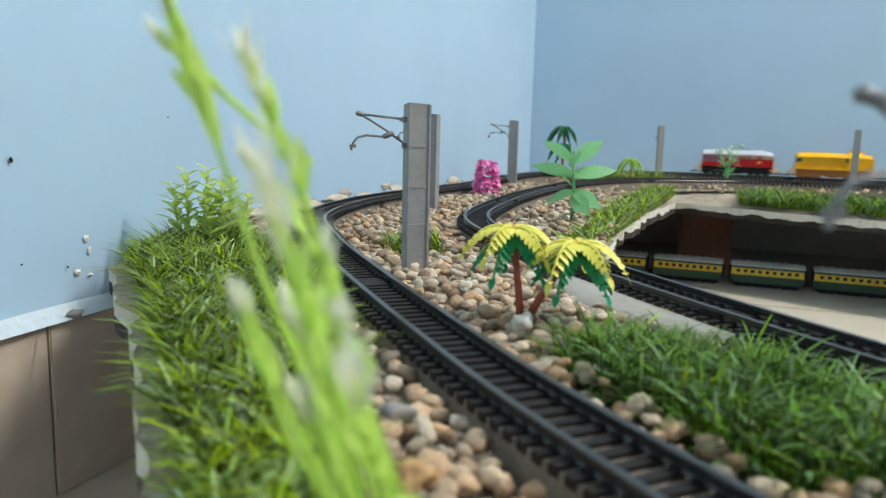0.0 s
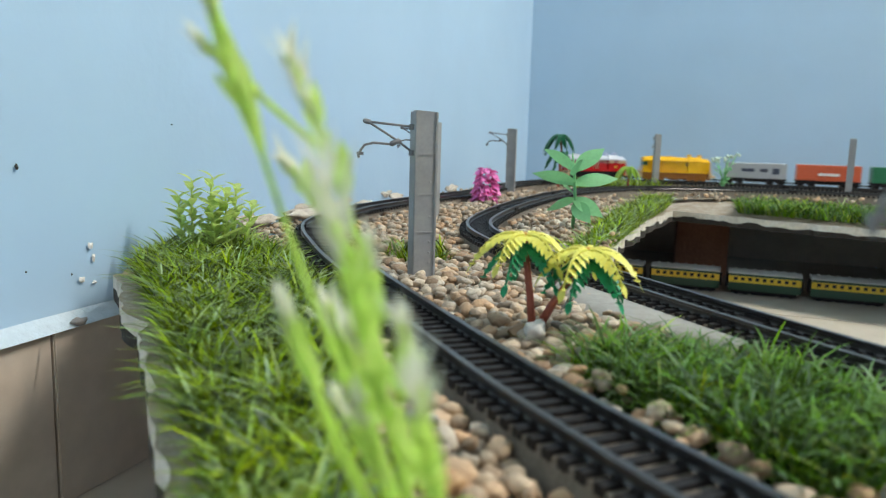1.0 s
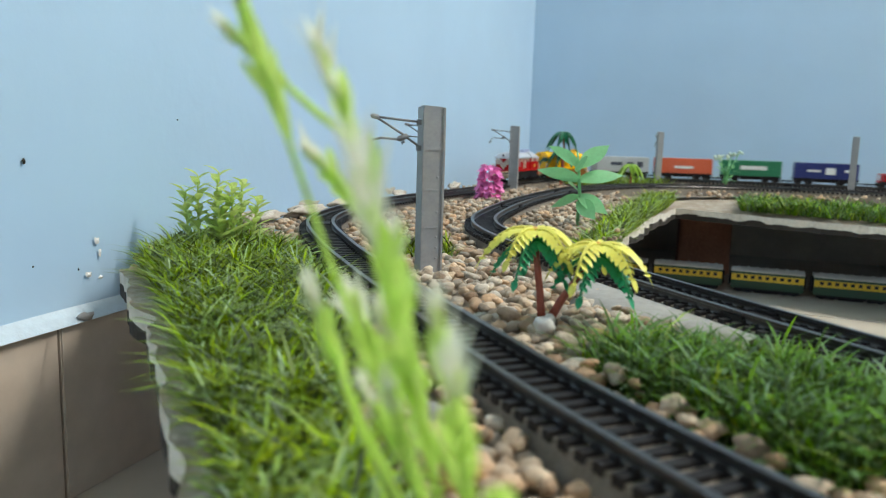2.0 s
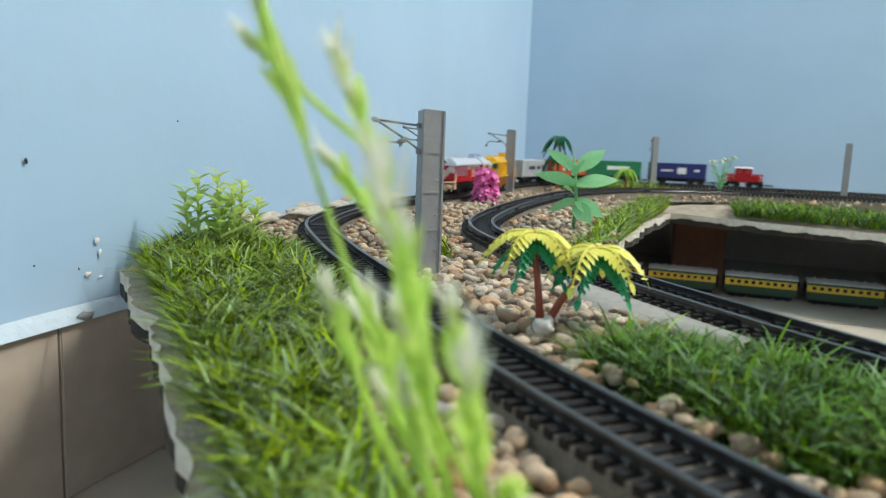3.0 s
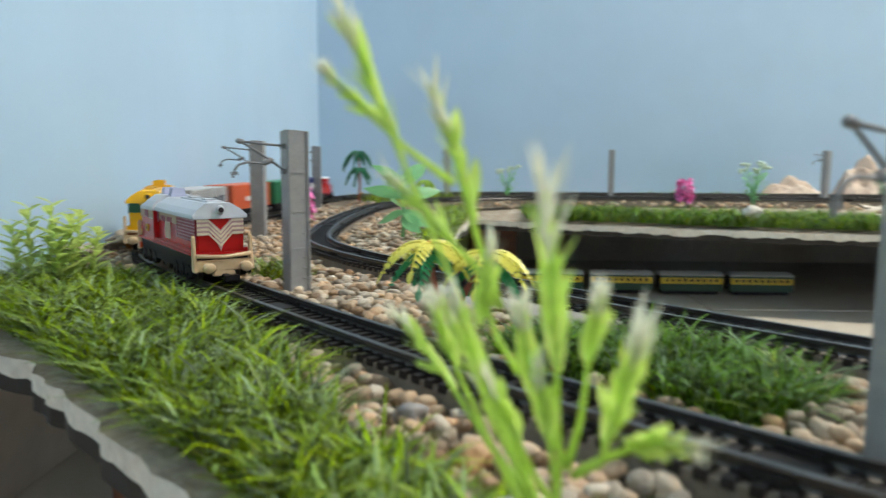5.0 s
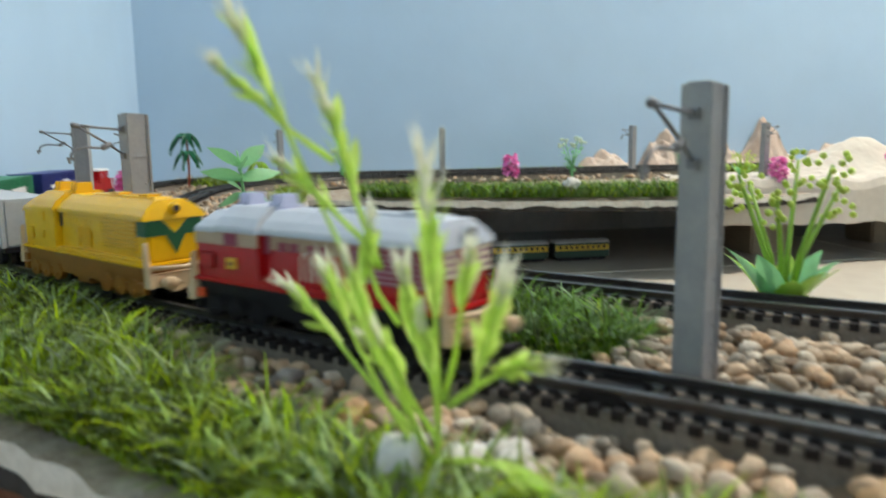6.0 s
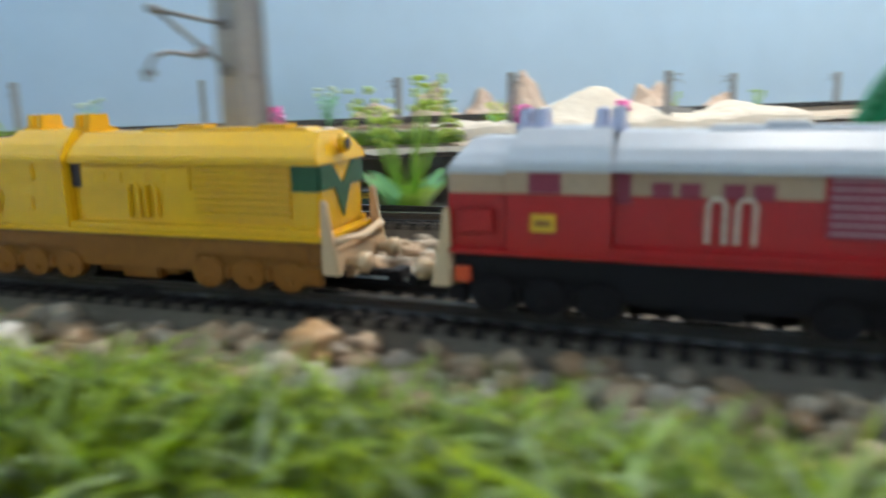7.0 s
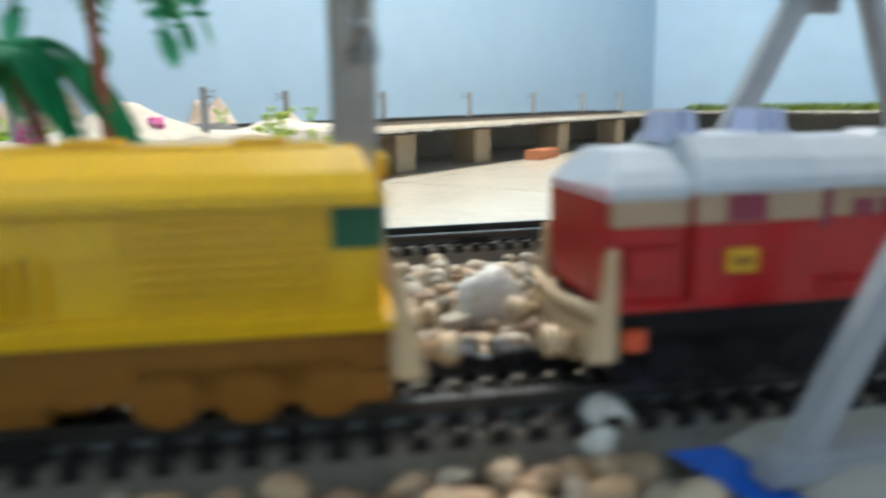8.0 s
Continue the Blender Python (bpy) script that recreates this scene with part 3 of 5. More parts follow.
def locomotive(name, label, body_mat, frame_mat, roof_mat, box_mat, red):
    L = .0555
    ob = thing(name, Matrix(), label, "locomotive", "freight train")
    part("underframe", Mesh().box((0, 0, .0180), (.108, .0276, .0078)).box((-.002, 0, .0125), (.026, .022, .008), taper=1.1).box((.0, 0.0, .0108), (.012, .0262, .0065)), frame_mat, ob, bevel=.0006)
    bogie(ob, -.0335, frame_mat)
    bogie(ob, .0335, frame_mat)
    for sy in (-1, 1):
        part("side_skirt", Mesh().box((0, sy * .0134, .0166), (.1015, .0016, .0108)), frame_mat, ob, bevel=.0004)
    part("footplate", Mesh().box((0, 0, .0226), (.1105, .0305, .0014)), body_mat, ob, bevel=.0004)
    zt = .0402
    part("short_hood", Mesh().box((-.0487, 0, .0315), (.0135, .0262, .0175)).box((-.0487, -.0135, .0290), (.0085, .0012, .0058)).box((-.0487, .0135, .0290), (.0085, .0012, .0058)), body_mat, ob, bevel=.0006)
    part("cab", Mesh().box((-.0310, 0, .0318), (.0222, .0292, .0183)), body_mat, ob, bevel=.0006)
    hb = Mesh().box((.0165, 0, .0316), (.0735, .0238, .0180))
    part("long_hood", hb, body_mat, ob, bevel=.0007)
    part("sill_step", Mesh().box((.0165, 0, .0240), (.0735, .0290, .0016)), body_mat, ob, bevel=.0004)
    part("rear_roof", roof(-.0557, -.0418, .0131, zt - .001, .0455, .004, 0), roof_mat, ob, bevel=.0003)
    part("cab_roof", roof(-.0422, -.0196, .0148, zt, .0476, .0015, .0015), roof_mat, ob, bevel=.0003)
    part("hood_roof", roof(-.0199, .0540, .0133, zt, .0468, 0, .003), roof_mat, ob, bevel=.0003)
    part("roof_ridge", Mesh().box((.022, 0, .0470), (.052, .009, .0012), taper=.9), roof_mat, ob, bevel=.0003)
    for x in (-.0390, -.0225):
        vt = new("roof_vent")
        vt.parent = ob
        vt.empty_display_size = .005
        for dx in (-.0017, .0017):
            part("vent_block", Mesh().box((x + dx, 0, .0488), (.0024, .0085, .0052), taper=.85), box_mat, vt, bevel=.0003)
        part("plinth", Mesh().box((x, 0, .0472), (.0066, .0096, .0018)), box_mat, vt, bevel=.0003)
    for x in (.012, .036):
        part("roof_hatch", Mesh().box((x, 0, .0480), (.008, .006, .0008)), roof_mat, ob, bevel=.0002)
    # front window of the cab, nose lamp
    part("nose_lamp", Mesh().tube([(.0535, 0, .0437), (.0552, 0, .0437)], [.0024, .0019], 14), roof_mat, ob, smooth=True)
    part("lamp_glass", Mesh().tube([(.0552, 0, .0437), (.0556, 0, .0437)], .0013, 12), M_GLASSB, ob)
    for sy in (-1, 1):
        yb = sy * .0132
        yh = sy * .0120
        yc = sy * .0147
        if red:
            part("cream_band", Mesh().box((-.0007, yh, .0373), (.0380, .0006, .0050)), M_BAND, ob)
            part("cream_band", Mesh().box((-.0310, yc, .0374), (.0216, .0006, .0048)), M_BAND, ob)
            part("cream_band", Mesh().box((-.0487, yb, .0371), (.0128, .0006, .0048)), M_BAND, ob)
            part("grille_panel", Mesh().box((.0357, yh, .0340), (.0330, .0006, .0118)), M_MAROON, ob)
            for k in range(7):
                part("grille_bar", Mesh().box((.0357, yh + sy * .0004, .0290 + k * .0016), (.0325, .0003, .0004)), M_LINE, ob)
            for k in range(7):
                part("grille_post", Mesh().box((.0205 + k * .0051, yh + sy * .0003, .0340), (.0005, .0004, .0116)), M_MAROON, ob)
            for x in (-.0105, -.0052, .0028, .0080):
                part("hood_window", Mesh().box((x, yh + sy * .0003, .0361), (.0040, .0006, .0028)), M_MAROON, ob)
            part("cab_window", Mesh().box((-.0335, yc + sy * .0003, .0372), (.0066, .0006, .0040)), M_MAROON, ob, "maroon cab side window")
            part("number_plate", Mesh().box((-.0338, yc + sy * .0003, .0292), (.0052, .0006, .0036)), M_PLATE, ob, "small yellow number plate")
            part("writing_bar", Mesh().box((-.0338, yc + sy * .0007, .0292), (.0034, .0003, .0012)), M_BROWN, ob)
        else:
            for k in range(8):
                part("grille_bar", Mesh().box((.0320, yh + sy * .0003, .0275 + k * .0016), (.0270, .0014, .0007)), body_mat, ob)
            part("side_panel", Mesh().box((-.0007, yh + sy * .0002, .0360), (.036, .0006, .006)), body_mat, ob, bevel=.0002)
            for x in (-.0105, -.0052, .0028, .0080):
                part("hood_window", Mesh().box((x, yh + sy * .0005, .0361), (.0040, .0006, .0028)), body_mat, ob, bevel=.0002)
            part("cab_panel", Mesh().box((-.0335, yc + sy * .0002, .0372), (.0066, .0006, .0040)), body_mat, ob, bevel=.0002)
            part("cab_plate", Mesh().box((-.0338, yc + sy * .0002, .0292), (.0052, .0006, .0036)), body_mat, ob, bevel=.0002)
        # the two arched handrails on the hood
        for x in (-.0002, .0052):
            pts = [(x - .0016, yh + sy * .0006, .0262), (x - .0016, yh + sy * .0006, .0335), (x - .0009, yh + sy * .0006, .0346), (x + .0009, yh + sy * .0006, .0346), (x + .0016, yh + sy * .0006, .0335), (x + .0016, yh + sy * .0006, .0262)]
            part("handrail", Mesh().tube(pts, .00042 if red else .00075, 6), M_CREAM_LINE if red else body_mat, ob)
        part("doorway", Mesh().box((-.0180, yh + sy * .0003, .0365), (.0030, .0006, .0062)), M_GLASSB if not red else M_MAROON, ob, "dark cab doorway")
        part("marker_lamp", Mesh().box((-.0515, sy * .0148, .0165), (.0036, .0016, .0042)), M_ORANGE_DOT if red else frame_mat, ob, "orange red marker block", bevel=.0003)
        part("step", Mesh().box((.0510, sy * .0140, .0118), (.006, .0024, .0055)), frame_mat, ob, bevel=.0003)
        part("step", Mesh().box((-.0530, sy * .0140, .0112), (.004, .0024, .004)), frame_mat, ob, bevel=.0003)
    # nose: stacked V stripes
    def vee(z, w, t, dx, material, nm):
        b = Mesh()
        hw = .0118
        for s in (-1, 1):
            pts = [(s * hw, z), (s * .0062, z), (0, z - .0058), (0, z - .0058 - t * 1.25), (s * .0062 - s * t * .3, z - t), (s * hw, z - t)]
            vs = [(.05335 + dx, y, q) for y, q in pts] + [(.0528, y, q) for y, q in pts]
            n = len(pts)
            fs = [tuple(range(n)) if s > 0 else tuple(range(n))[::-1]] + [(i, (i + 1) % n, n + (i + 1) % n, n + i) for i in range(n)]
            b.add(vs, fs)
        part(nm, b, material, ob)
    if red:
        for k in range(4):
            vee(.0392 - k * .0021, .013, .0011, .0003 + .0001 * k, M_CREAM_LINE, "nose_stripe")
        vee(.0398, .013, .0082, .0001, M_LINE, "nose_panel")
    else:
        vee(.0398, .013, .0062, .0003, M_DKGREEN, "nose_vee")
        for sy in (-1, 1):
            part("side_flash", Mesh().box((.0495, sy * .0121, .0365), (.0070, .0006, .0062)), M_DKGREEN, ob, "dark green painted flash")
    buffer_beam(ob, .0540, 1)
    buffer_beam(ob, -.0540, -1)
    coupler(ob, .0545, 1)
    coupler(ob, -.0545, -1)
    return ob


def wagon(label, colour, bars, dark=False):
    ob = thing("container_wagon", Matrix(), label, "wagon", "freight train")
    m = mat("painted_container_" + label.split()[0], colour, .45, vary=.1, scale=50)
    pale = mat("pale_lettering", (.75, .75, .72), .5) if not dark else mat("dark_lettering", (.05, .06, .09), .5)
    part("flat_deck", Mesh().box((0, 0, .0155), (.094, .028, .003)).box((0, 0, .0125), (.030, .020, .005), taper=1.2), M_BLACKP, ob, bevel=.0004)
    bogie(ob, -.031, M_BLACKP, False)
    bogie(ob, .031, M_BLACKP, False)
    part("container", Mesh().box((0, 0, .0295), (.090, .0285, .0245)), m, ob, bevel=.0005)
    for sy in (-1, 1):
        for k in range(22):
            part("corrugation", Mesh().box((-.042 + k * .004, sy * .0144, .0295), (.0016, .0006, .0220)), m, ob)
        for x, z, w, h in bars:
            part("writing_bar", Mesh().box((x * (1 if sy < 0 else -1), sy * .0150, z), (w, .0005, h)), pale, ob, "plain lettering bar")
    for sx in (-1, 1):
        for sy in (-1, 1):
            part("corner_post", Mesh().box((sx * .0445, sy * .0138, .0295), (.0022, .0022, .0250)), m, ob, bevel=.0003)
        part("end_door", Mesh().box((sx * .0452, 0, .0295), (.0006, .024, .022)), m, ob, bevel=.0002)
        coupler(ob, sx * .047, sx)
    return ob


def caboose():
    ob = thing("brake_van", Matrix(), "small bright red brake van with a white roof", "wagon", "freight train")
    part("deck", Mesh().box((0, 0, .0160), (.062, .028, .0035)), M_RED, ob, bevel=.0004)
    bogie(ob, -.018, M_BLACKP, False)
    bogie(ob, .018, M_BLACKP, False)
    part("lower_body", Mesh().box((0, 0, .0225), (.052, .024, .010), taper=.98), M_RED, ob, bevel=.0006)
    part("cabin", Mesh().box((0, 0, .0320), (.026, .026, .0130)), M_RED, ob, bevel=.0006)
    part("roof", Mesh().box((0, 0, .0392), (.030, .0285, .0020), taper=.9), mat("white_roof_plastic", (.8, .8, .8), .4), ob, bevel=.0004)
    for sx in (-1, 1):
        for sy in (-1, 1):
            part("rail_post", Mesh().tube([(sx * .029, sy * .0125, .0178), (sx * .029, sy * .0125, .0290)], .0006, 6), M_RED, ob)
            part("hand_rail", Mesh().tube([(sx * .029, sy * .0125, .0285), (sx * .014, sy * .0125, .0285)], .0006, 6), M_RED, ob)
        part("end_rail", Mesh().tube([(sx * .029, -.0125, .0285), (sx * .029, .0125, .0285)], .0006, 6), M_RED, ob)
        coupler(ob, sx * .031, sx)
    for sy in (-1, 1):
        for x in (-.007, .007):
            part("window", Mesh().box((x, sy * .0131, .0335), (.005, .0006, .0045)), M_MAROON, ob)
    return ob


TRAIN = [
    (locomotive("locomotive", "red toy diesel locomotive with cream band and silver roof", M_RED, M_BLACKP, M_SILVER, M_LAV, True), .0555),
    (locomotive("locomotive", "golden yellow toy diesel locomotive with brown bogies", M_YELLOW, M_BROWN, M_YELLOW, M_YELLOW, False), -.0870),
    (wagon("silver grey container wagon with dark lettering bars", (.46, .47, .48), [(-.012, .031, .020, .005), (.030, .030, .010, .009), (.012, .031, .012, .005)], True), -.2145),
    (wagon("orange container wagon with faint lettering bar", (.66, .13, .05), [(0, .028, .030, .004)]), -.3215),
    (wagon("green container wagon with a pale lettering bar", (.02, .20, .09), [(.004, .031, .040, .006)]), -.4285),
    (wagon("dark blue container wagon with pale lettering bars", (.015, .025, .16), [(.006, .030, .014, .010), (-.018, .030, .020, .003), (.030, .031, .008, .004)]), -.5395),
    (caboose(), -.6455),
]


def lower_running_gear(ob):
    """Brings the space between rail and footplate to its true height."""
    for o in ob.children_recursive:
        if o.type != "MESH":
            continue
        m = o.matrix_basis.copy()
        if o.parent != ob:
            m = o.parent.matrix_basis @ m
        inv = m.inverted()
        for v in o.data.vertices:
            w = m @ v.co
            w.z = RAIL_TOP + (w.z - .0055) * .825 if w.z < .0226 else RAIL_TOP + .0141 + (w.z - .0226) * 1.04
            v.co = inv @ w


for ob, _ in TRAIN:
    lower_running_gear(ob)
# where the red locomotive's rear end is on the outer line, second by second
REAR = [(0, 3.589), (1, 3.824), (1.5, 3.940), (3.0, 4.268), (3.8, 4.448), (4.2, 4.553), (5.5, 4.8720), (5.8, 4.944), (6.3, 5.067), (6.7, 5.165), (7, 5.2375), (7.5, 5.3435), (7.8, 5.4130), (8, 5.4600)]


def car_pose(s, half):
    a, b = OUTER.at(s - half), OUTER.at(s + half)
    c, d = (a + b) / 2, b - a
    return pose(c.x, c.y, 0, 0, 0, math.degrees(math.atan2(d.y, d.x)))


def run_train():
    ts = [r[0] for r in REAR]
    ss = [r[1] for r in REAR]
    for ob, off in TRAIN:
        rows = []
        for k in range(41):
            t = k * 0.2
            rows.append((t, car_pose(float(np.interp(t, ts, ss)) + off, .032)))
        walk(ob, rows)

# ---------------------------------------------------------------- grass, pebbles
def inside(poly, x, y):
    r = False
    for (x0, y0), (x1, y1) in zip(poly, poly[1:] + poly[:1]):
        if (y0 > y) != (y1 > y) and x < (x1 - x0) * (y - y0) / (y1 - y0) + x0:
            r = not r
    return r


G_SW = [(-.072, .336), (-.125, .407), (-.06, .416), (.0, .398), (.06, .366), (.118, .334), (.168, .294), (.213, .264), (.25, .244), (.313, .228), (.384, .204), (.45, .178), (.52, .142), (.57, .105), (.55, .082), (.42, .147), (.30, .199), (.163, .254), (.045, .298)]
G_S = [(.197, .366), (.200, .402), (.235, .418), (.285, .401), (.306, .378), (.301, .347), (.287, .331), (.25, .346)]
G_W = [(.075, .53), (.03, .60), (-.03, .72), (-.10, .86), (-.155, 1.0), (-.20, 1.09), (-.165, 1.10), (-.125, 1.01), (-.07, .87), (.0, .71), (.05, .60), (.09, .54)]
G_E = [(.435, .305), (.44, .355), (.515, .345), (.525, .275)]
G_N1 = [uv(.36, -.275), uv(.36, -.40), uv(.60, -.49), uv(.83, -.55), uv(.83, -.42), uv(.60, -.36)]
G_N2 = [uv(.10, -.24), uv(.16, -.16), uv(.26, -.19), uv(.2, -.28), uv(.14, -.34)]
G_N3 = [uv(.6, -.02), uv(.6, -.075), uv(.86, -.075), uv(.86, -.02)]
G_TUFT = [(-.01, .462), (.005, .492), (.03, .480), (.02, .455)]
G_RIM = [(-.09, .315), (.04, .278), (.16, .233), (.42, .130), (.60, .05), (.60, .07), (.42, .160), (.165, .262), (.05, .303), (-.07, .335)]
GREENS = [G_RIM, G_SW, G_S, G_W, G_E, G_N1, G_N2, G_TUFT]


def blade(b, x, y, z, h, w, lean, az, curl):
    dx, dy = math.cos(az), math.sin(az)
    px, py = -dy * w / 2, dx * w / 2
    vs = []
    for t, k in ((0, 1), (.4, .95), (.75, .7)):
        r = h * (lean * t + curl * t * t)
        q = h * t * (1 - .35 * (lean + curl) * t)
        vs += [(x + dx * r - px * k, y + dy * r - py * k, z + q), (x + dx * r + px * k, y + dy * r + py * k, z + q)]
    r = h * (lean + curl)
    vs.append((x + dx * r, y + dy * r, z + h * (1 - .35 * (lean + curl))))
    b.add(vs, [(0, 1, 3, 2), (2, 3, 5, 4), (4, 5, 6)])


def lawn(name, poly, density, h0, h1, w, label, dry=.13, zoff=-.008, green=None):
    xs, ys = [p[0] for p in poly], [p[1] for p in poly]
    x0, x1, y0, y1 = min(xs), max(xs), min(ys), max(ys)
    n = int((x1 - x0) * (y1 - y0) * density)
    g, d = Mesh(), Mesh()
    for _ in range(n):
        x, y = rnd(x0, x1), rnd(y0, y1)
        if not inside(poly, x, y):
            continue
        cl = noise.noise((x * 55, y * 55, 1.7))
        az = 6.28 * noise.noise((x * 28, y * 28, 5.1)) + rnd(-2.6, 2.6)
        h = rnd(h0, h1) * (1 + .4 * cl) * rnd(.75, 1.15)
        flat = random.random() < .22
        blade(d if random.random() < dry else g, x, y, zoff + (rnd(.002, .009) if flat else 0), h, w * rnd(.6, 1.25), rnd(.5, .9) if flat else rnd(.05, .75), az, rnd(.2, .8) if flat else rnd(.0, .8))
    ob = single(name, g, green or M_GRASS, label, "grass", "", "stuff")
    if d.v:
        single(name, d, M_GRASSDRY, "scattered yellowed grass blades in green turf", "grass", "", "stuff")
    return ob


lawn("grass", G_SW, 1250000, .010, .018, .00115, "dense green grass on the board's outer corner", .11)
lawn("grass", G_S, 1250000, .010, .018, .00105, "dense dark green grass patch between two tracks", .05, green=M_TURF)
lawn("grass", G_W, 500000, .010, .018, .0013, "pale green grass along the board's inner edge", .22, -.012)
lawn("grass", G_E, 500000, .006, .012, .0012, "short green grass patch between two tracks")
lawn("grass", G_N1, 180000, .012, .022, .0016, "green grass strip along the back board", .15, -.018, M_TURF)
lawn("grass", G_N2, 200000, .012, .026, .0016, "dark green grass in the board's corner")
lawn("grass", G_N3, 120000, .008, .016, .0016, "low green grass at the foot of the back wall")
lawn("grass", G_TUFT, 420000, .008, .016, .0011, "small grass tuft among pebbles", .25, -.004)


def ring_ok(x, y):
    """Whether a plan point lies on the boards, by their outline."""
    return inside(OUTLINE, x, y)


OUTLINE = [p[0] for p in PAIRS[:20]] + [p[1] for p in PAIRS[:20]][::-1]


def pebble_spot(x, y, clear=.0150):
    if not ring_ok(x, y) or OUTER.near(x, y) < clear or INNER.near(x, y) < clear:
        return False
    if .592 < x < .80 and y < .205:
        return False
    for k, g in enumerate(GREENS):
        if inside(g, x, y):
            return False
    return True


gravel = thing("gravel_bed", Matrix(), "tan and brown river pebbles spread around the tracks", "gravel", "", "structure")
peb_meshes = []
for k in range(7):
    b = Mesh().lump((0, 0, 0), (1, rnd(.68, .9), rnd(.5, .66)), k * 1.37 + .2, .42, sub=2)
    peb_meshes.append(b.data("pebble", M_PEBBLE1, smooth=True))
singles, rest = 0, Mesh()
spots = []
step = .0058
for i in range(int(1.35 / step)):
    for j in range(int(1.0 / step)):
        x, y = -.42 + i * step + rnd(-.0025, .0025), -.02 + j * step + rnd(-.0025, .0025)
        if x > .86 or y > 1.02 or (y > .62 and random.random() < .3):
            continue
        if pebble_spot(x, y):
            spots.append((x, y))
for k in range(900):
    x, y = uv(rnd(.05, .9), rnd(-.42, -.01))
    if pebble_spot(x, y):
        spots.append((x, y))
for x, y in spots:
    near = .02 < x < .42 and .20 < y < .40
    r = rnd(.0024, .0045) * (1.15 if random.random() < .12 else 1)
    d = min(OUTER.near(x, y), INNER.near(x, y))
    z = -.0035 + rnd(-.001, .0030) + (.0012 if d > .03 else -.0005)
    m = pose(x, y, z, rnd(-25, 25), rnd(-25, 25), rnd(0, 360))
    if near and singles < 300 and random.random() < .3:
        singles += 1
        o = new("pebble", random.choice(peb_meshes))
        o.parent = gravel
        o.matrix_basis = m @ Matrix.Diagonal((r, r, r, 1))
    else:
        rest.lump((0, 0, 0), (r, r * rnd(.65, .95), r * rnd(.48, .66)), random.random() * 60, .42, m, sub=2 if x > -.1 and y < .5 else 1)
pb = part("pebbles", rest, M_PEBBLE, gravel, smooth=True)
pb["kind"] = "stuff"


def rock(x, y, z, s, label="rough white quartz stone chip", material=None, name="stone", seed=None, sub=3):
    b = Mesh().lump((0, 0, 0), s, seed if seed is not None else rnd(0, 50), .55, sub=sub)
    return single(name, b, material or M_WHITEROCK, label, "stone", "loose stones", smooth=True, m=pose(x, y, z, rnd(-20, 20), rnd(-20, 20), rnd(0, 360)))


M_GREYROCK = mat("grey_river_stone", (.28, .26, .245), .55, vary=.15, scale=120, bump=.3)
M_TANROCK = mat("orange_tan_pebble", (.46, .27, .12), .5, vary=.2, scale=120, bump=.3)
rock(.2585, .2365, .001, (.0075, .0062, .0095), "white quartz stone at the foot of a weed")
rock(.2700, .2430, .001, (.0065, .0055, .0055), "white quartz stone at the foot of a weed")
rock(.2790, .2470, .002, (.0055, .0045, .0052))
rock(.2730, .2350, -.001, (.0055, .0045, .004))
rock(.2640, .2290, -.003, (.006, .005, .005))
rock(.171, .381, .002, (.0055, .0042, .0042), "white stone beside a toy palm")
rock(.350, .240, .003, (.0065, .005, .0042), "reddish brown flat pebble", M_TANROCK)
rock(.205, .292, -.001, (.0075, .005, .0042), "smooth flat grey pebble", M_GREYROCK)
rock(.355, .222, -.001, (.011, .008, .0045), "smooth flat grey pebble", M_GREYROCK)
rock(.385, .212, -.002, (.008, .006, .005), "pale grey stone beside grass", M_GREYROCK)
rock(.232, .272, -.0005, (.0055, .0048, .0042), "orange tan pebble among paler ones", M_TANROCK)
rock(.268, .222, -.003, (.010, .007, .006), "pale grey stone beside grass", M_WHITEROCK)
rock(.593, .177, .0, (.005, .0045, .0055), "white stone beside a blue river")
rock(-.073, .331, -.013, (.0058, .0056, .0066), "tan stone wedged at the board's corner", M_PEBBLE1, seed=4.0)
rock(.211, 1.177, .0, (.012, .010, .010), "white stone under a flowering shrub")

# ---------------------------------------------------------------- plants
M_WEED = mat("fresh_light_green_leaf", (.68, .86, .22), .45, vary=.2, scale=60, trans=.55)
M_WEEDTIP = mat("whitish_seed_husk", (.88, .88, .72), .6, vary=.15, scale=80, trans=.45)
M_MINT = mat("mint_green_plastic_leaf", (.26, .60, .28), .35, vary=.12, scale=50, trans=.4)
M_YEL = mat("lemon_yellow_plastic_frond", (.86, .80, .14), .4, vary=.12, scale=70, trans=.2)
M_EMER = mat("emerald_green_plastic_frond", (.015, .30, .12), .35, vary=.15, scale=60, trans=.1)
M_DKPALM = mat("dark_green_plastic_frond", (.008, .13, .055), .4, vary=.2, scale=60)
M_HEART = mat("orange_yellow_plastic_bud", (.72, .42, .06), .45, vary=.15, scale=90)
M_TRUNK = mat("reddish_brown_plastic_trunk", (.42, .10, .06), .45, vary=.2, scale=150, bump=.3, bscale=500)
M_PINK = mat("magenta_pink_plastic", (.90, .26, .60), .4, vary=.15, scale=90, trans=.15)
M_BERRY = mat("yellow_lime_berry", (.60, .74, .13), .4, vary=.15, scale=60, trans=.35)
M_LIME = mat("lime_green_plastic_leaf", (.34, .55, .07), .4, vary=.15, scale=60, trans=.3)
M_HERB = mat("yellow_green_herb_leaf", (.62, .74, .24), .5, vary=.2, scale=60, trans=.45)


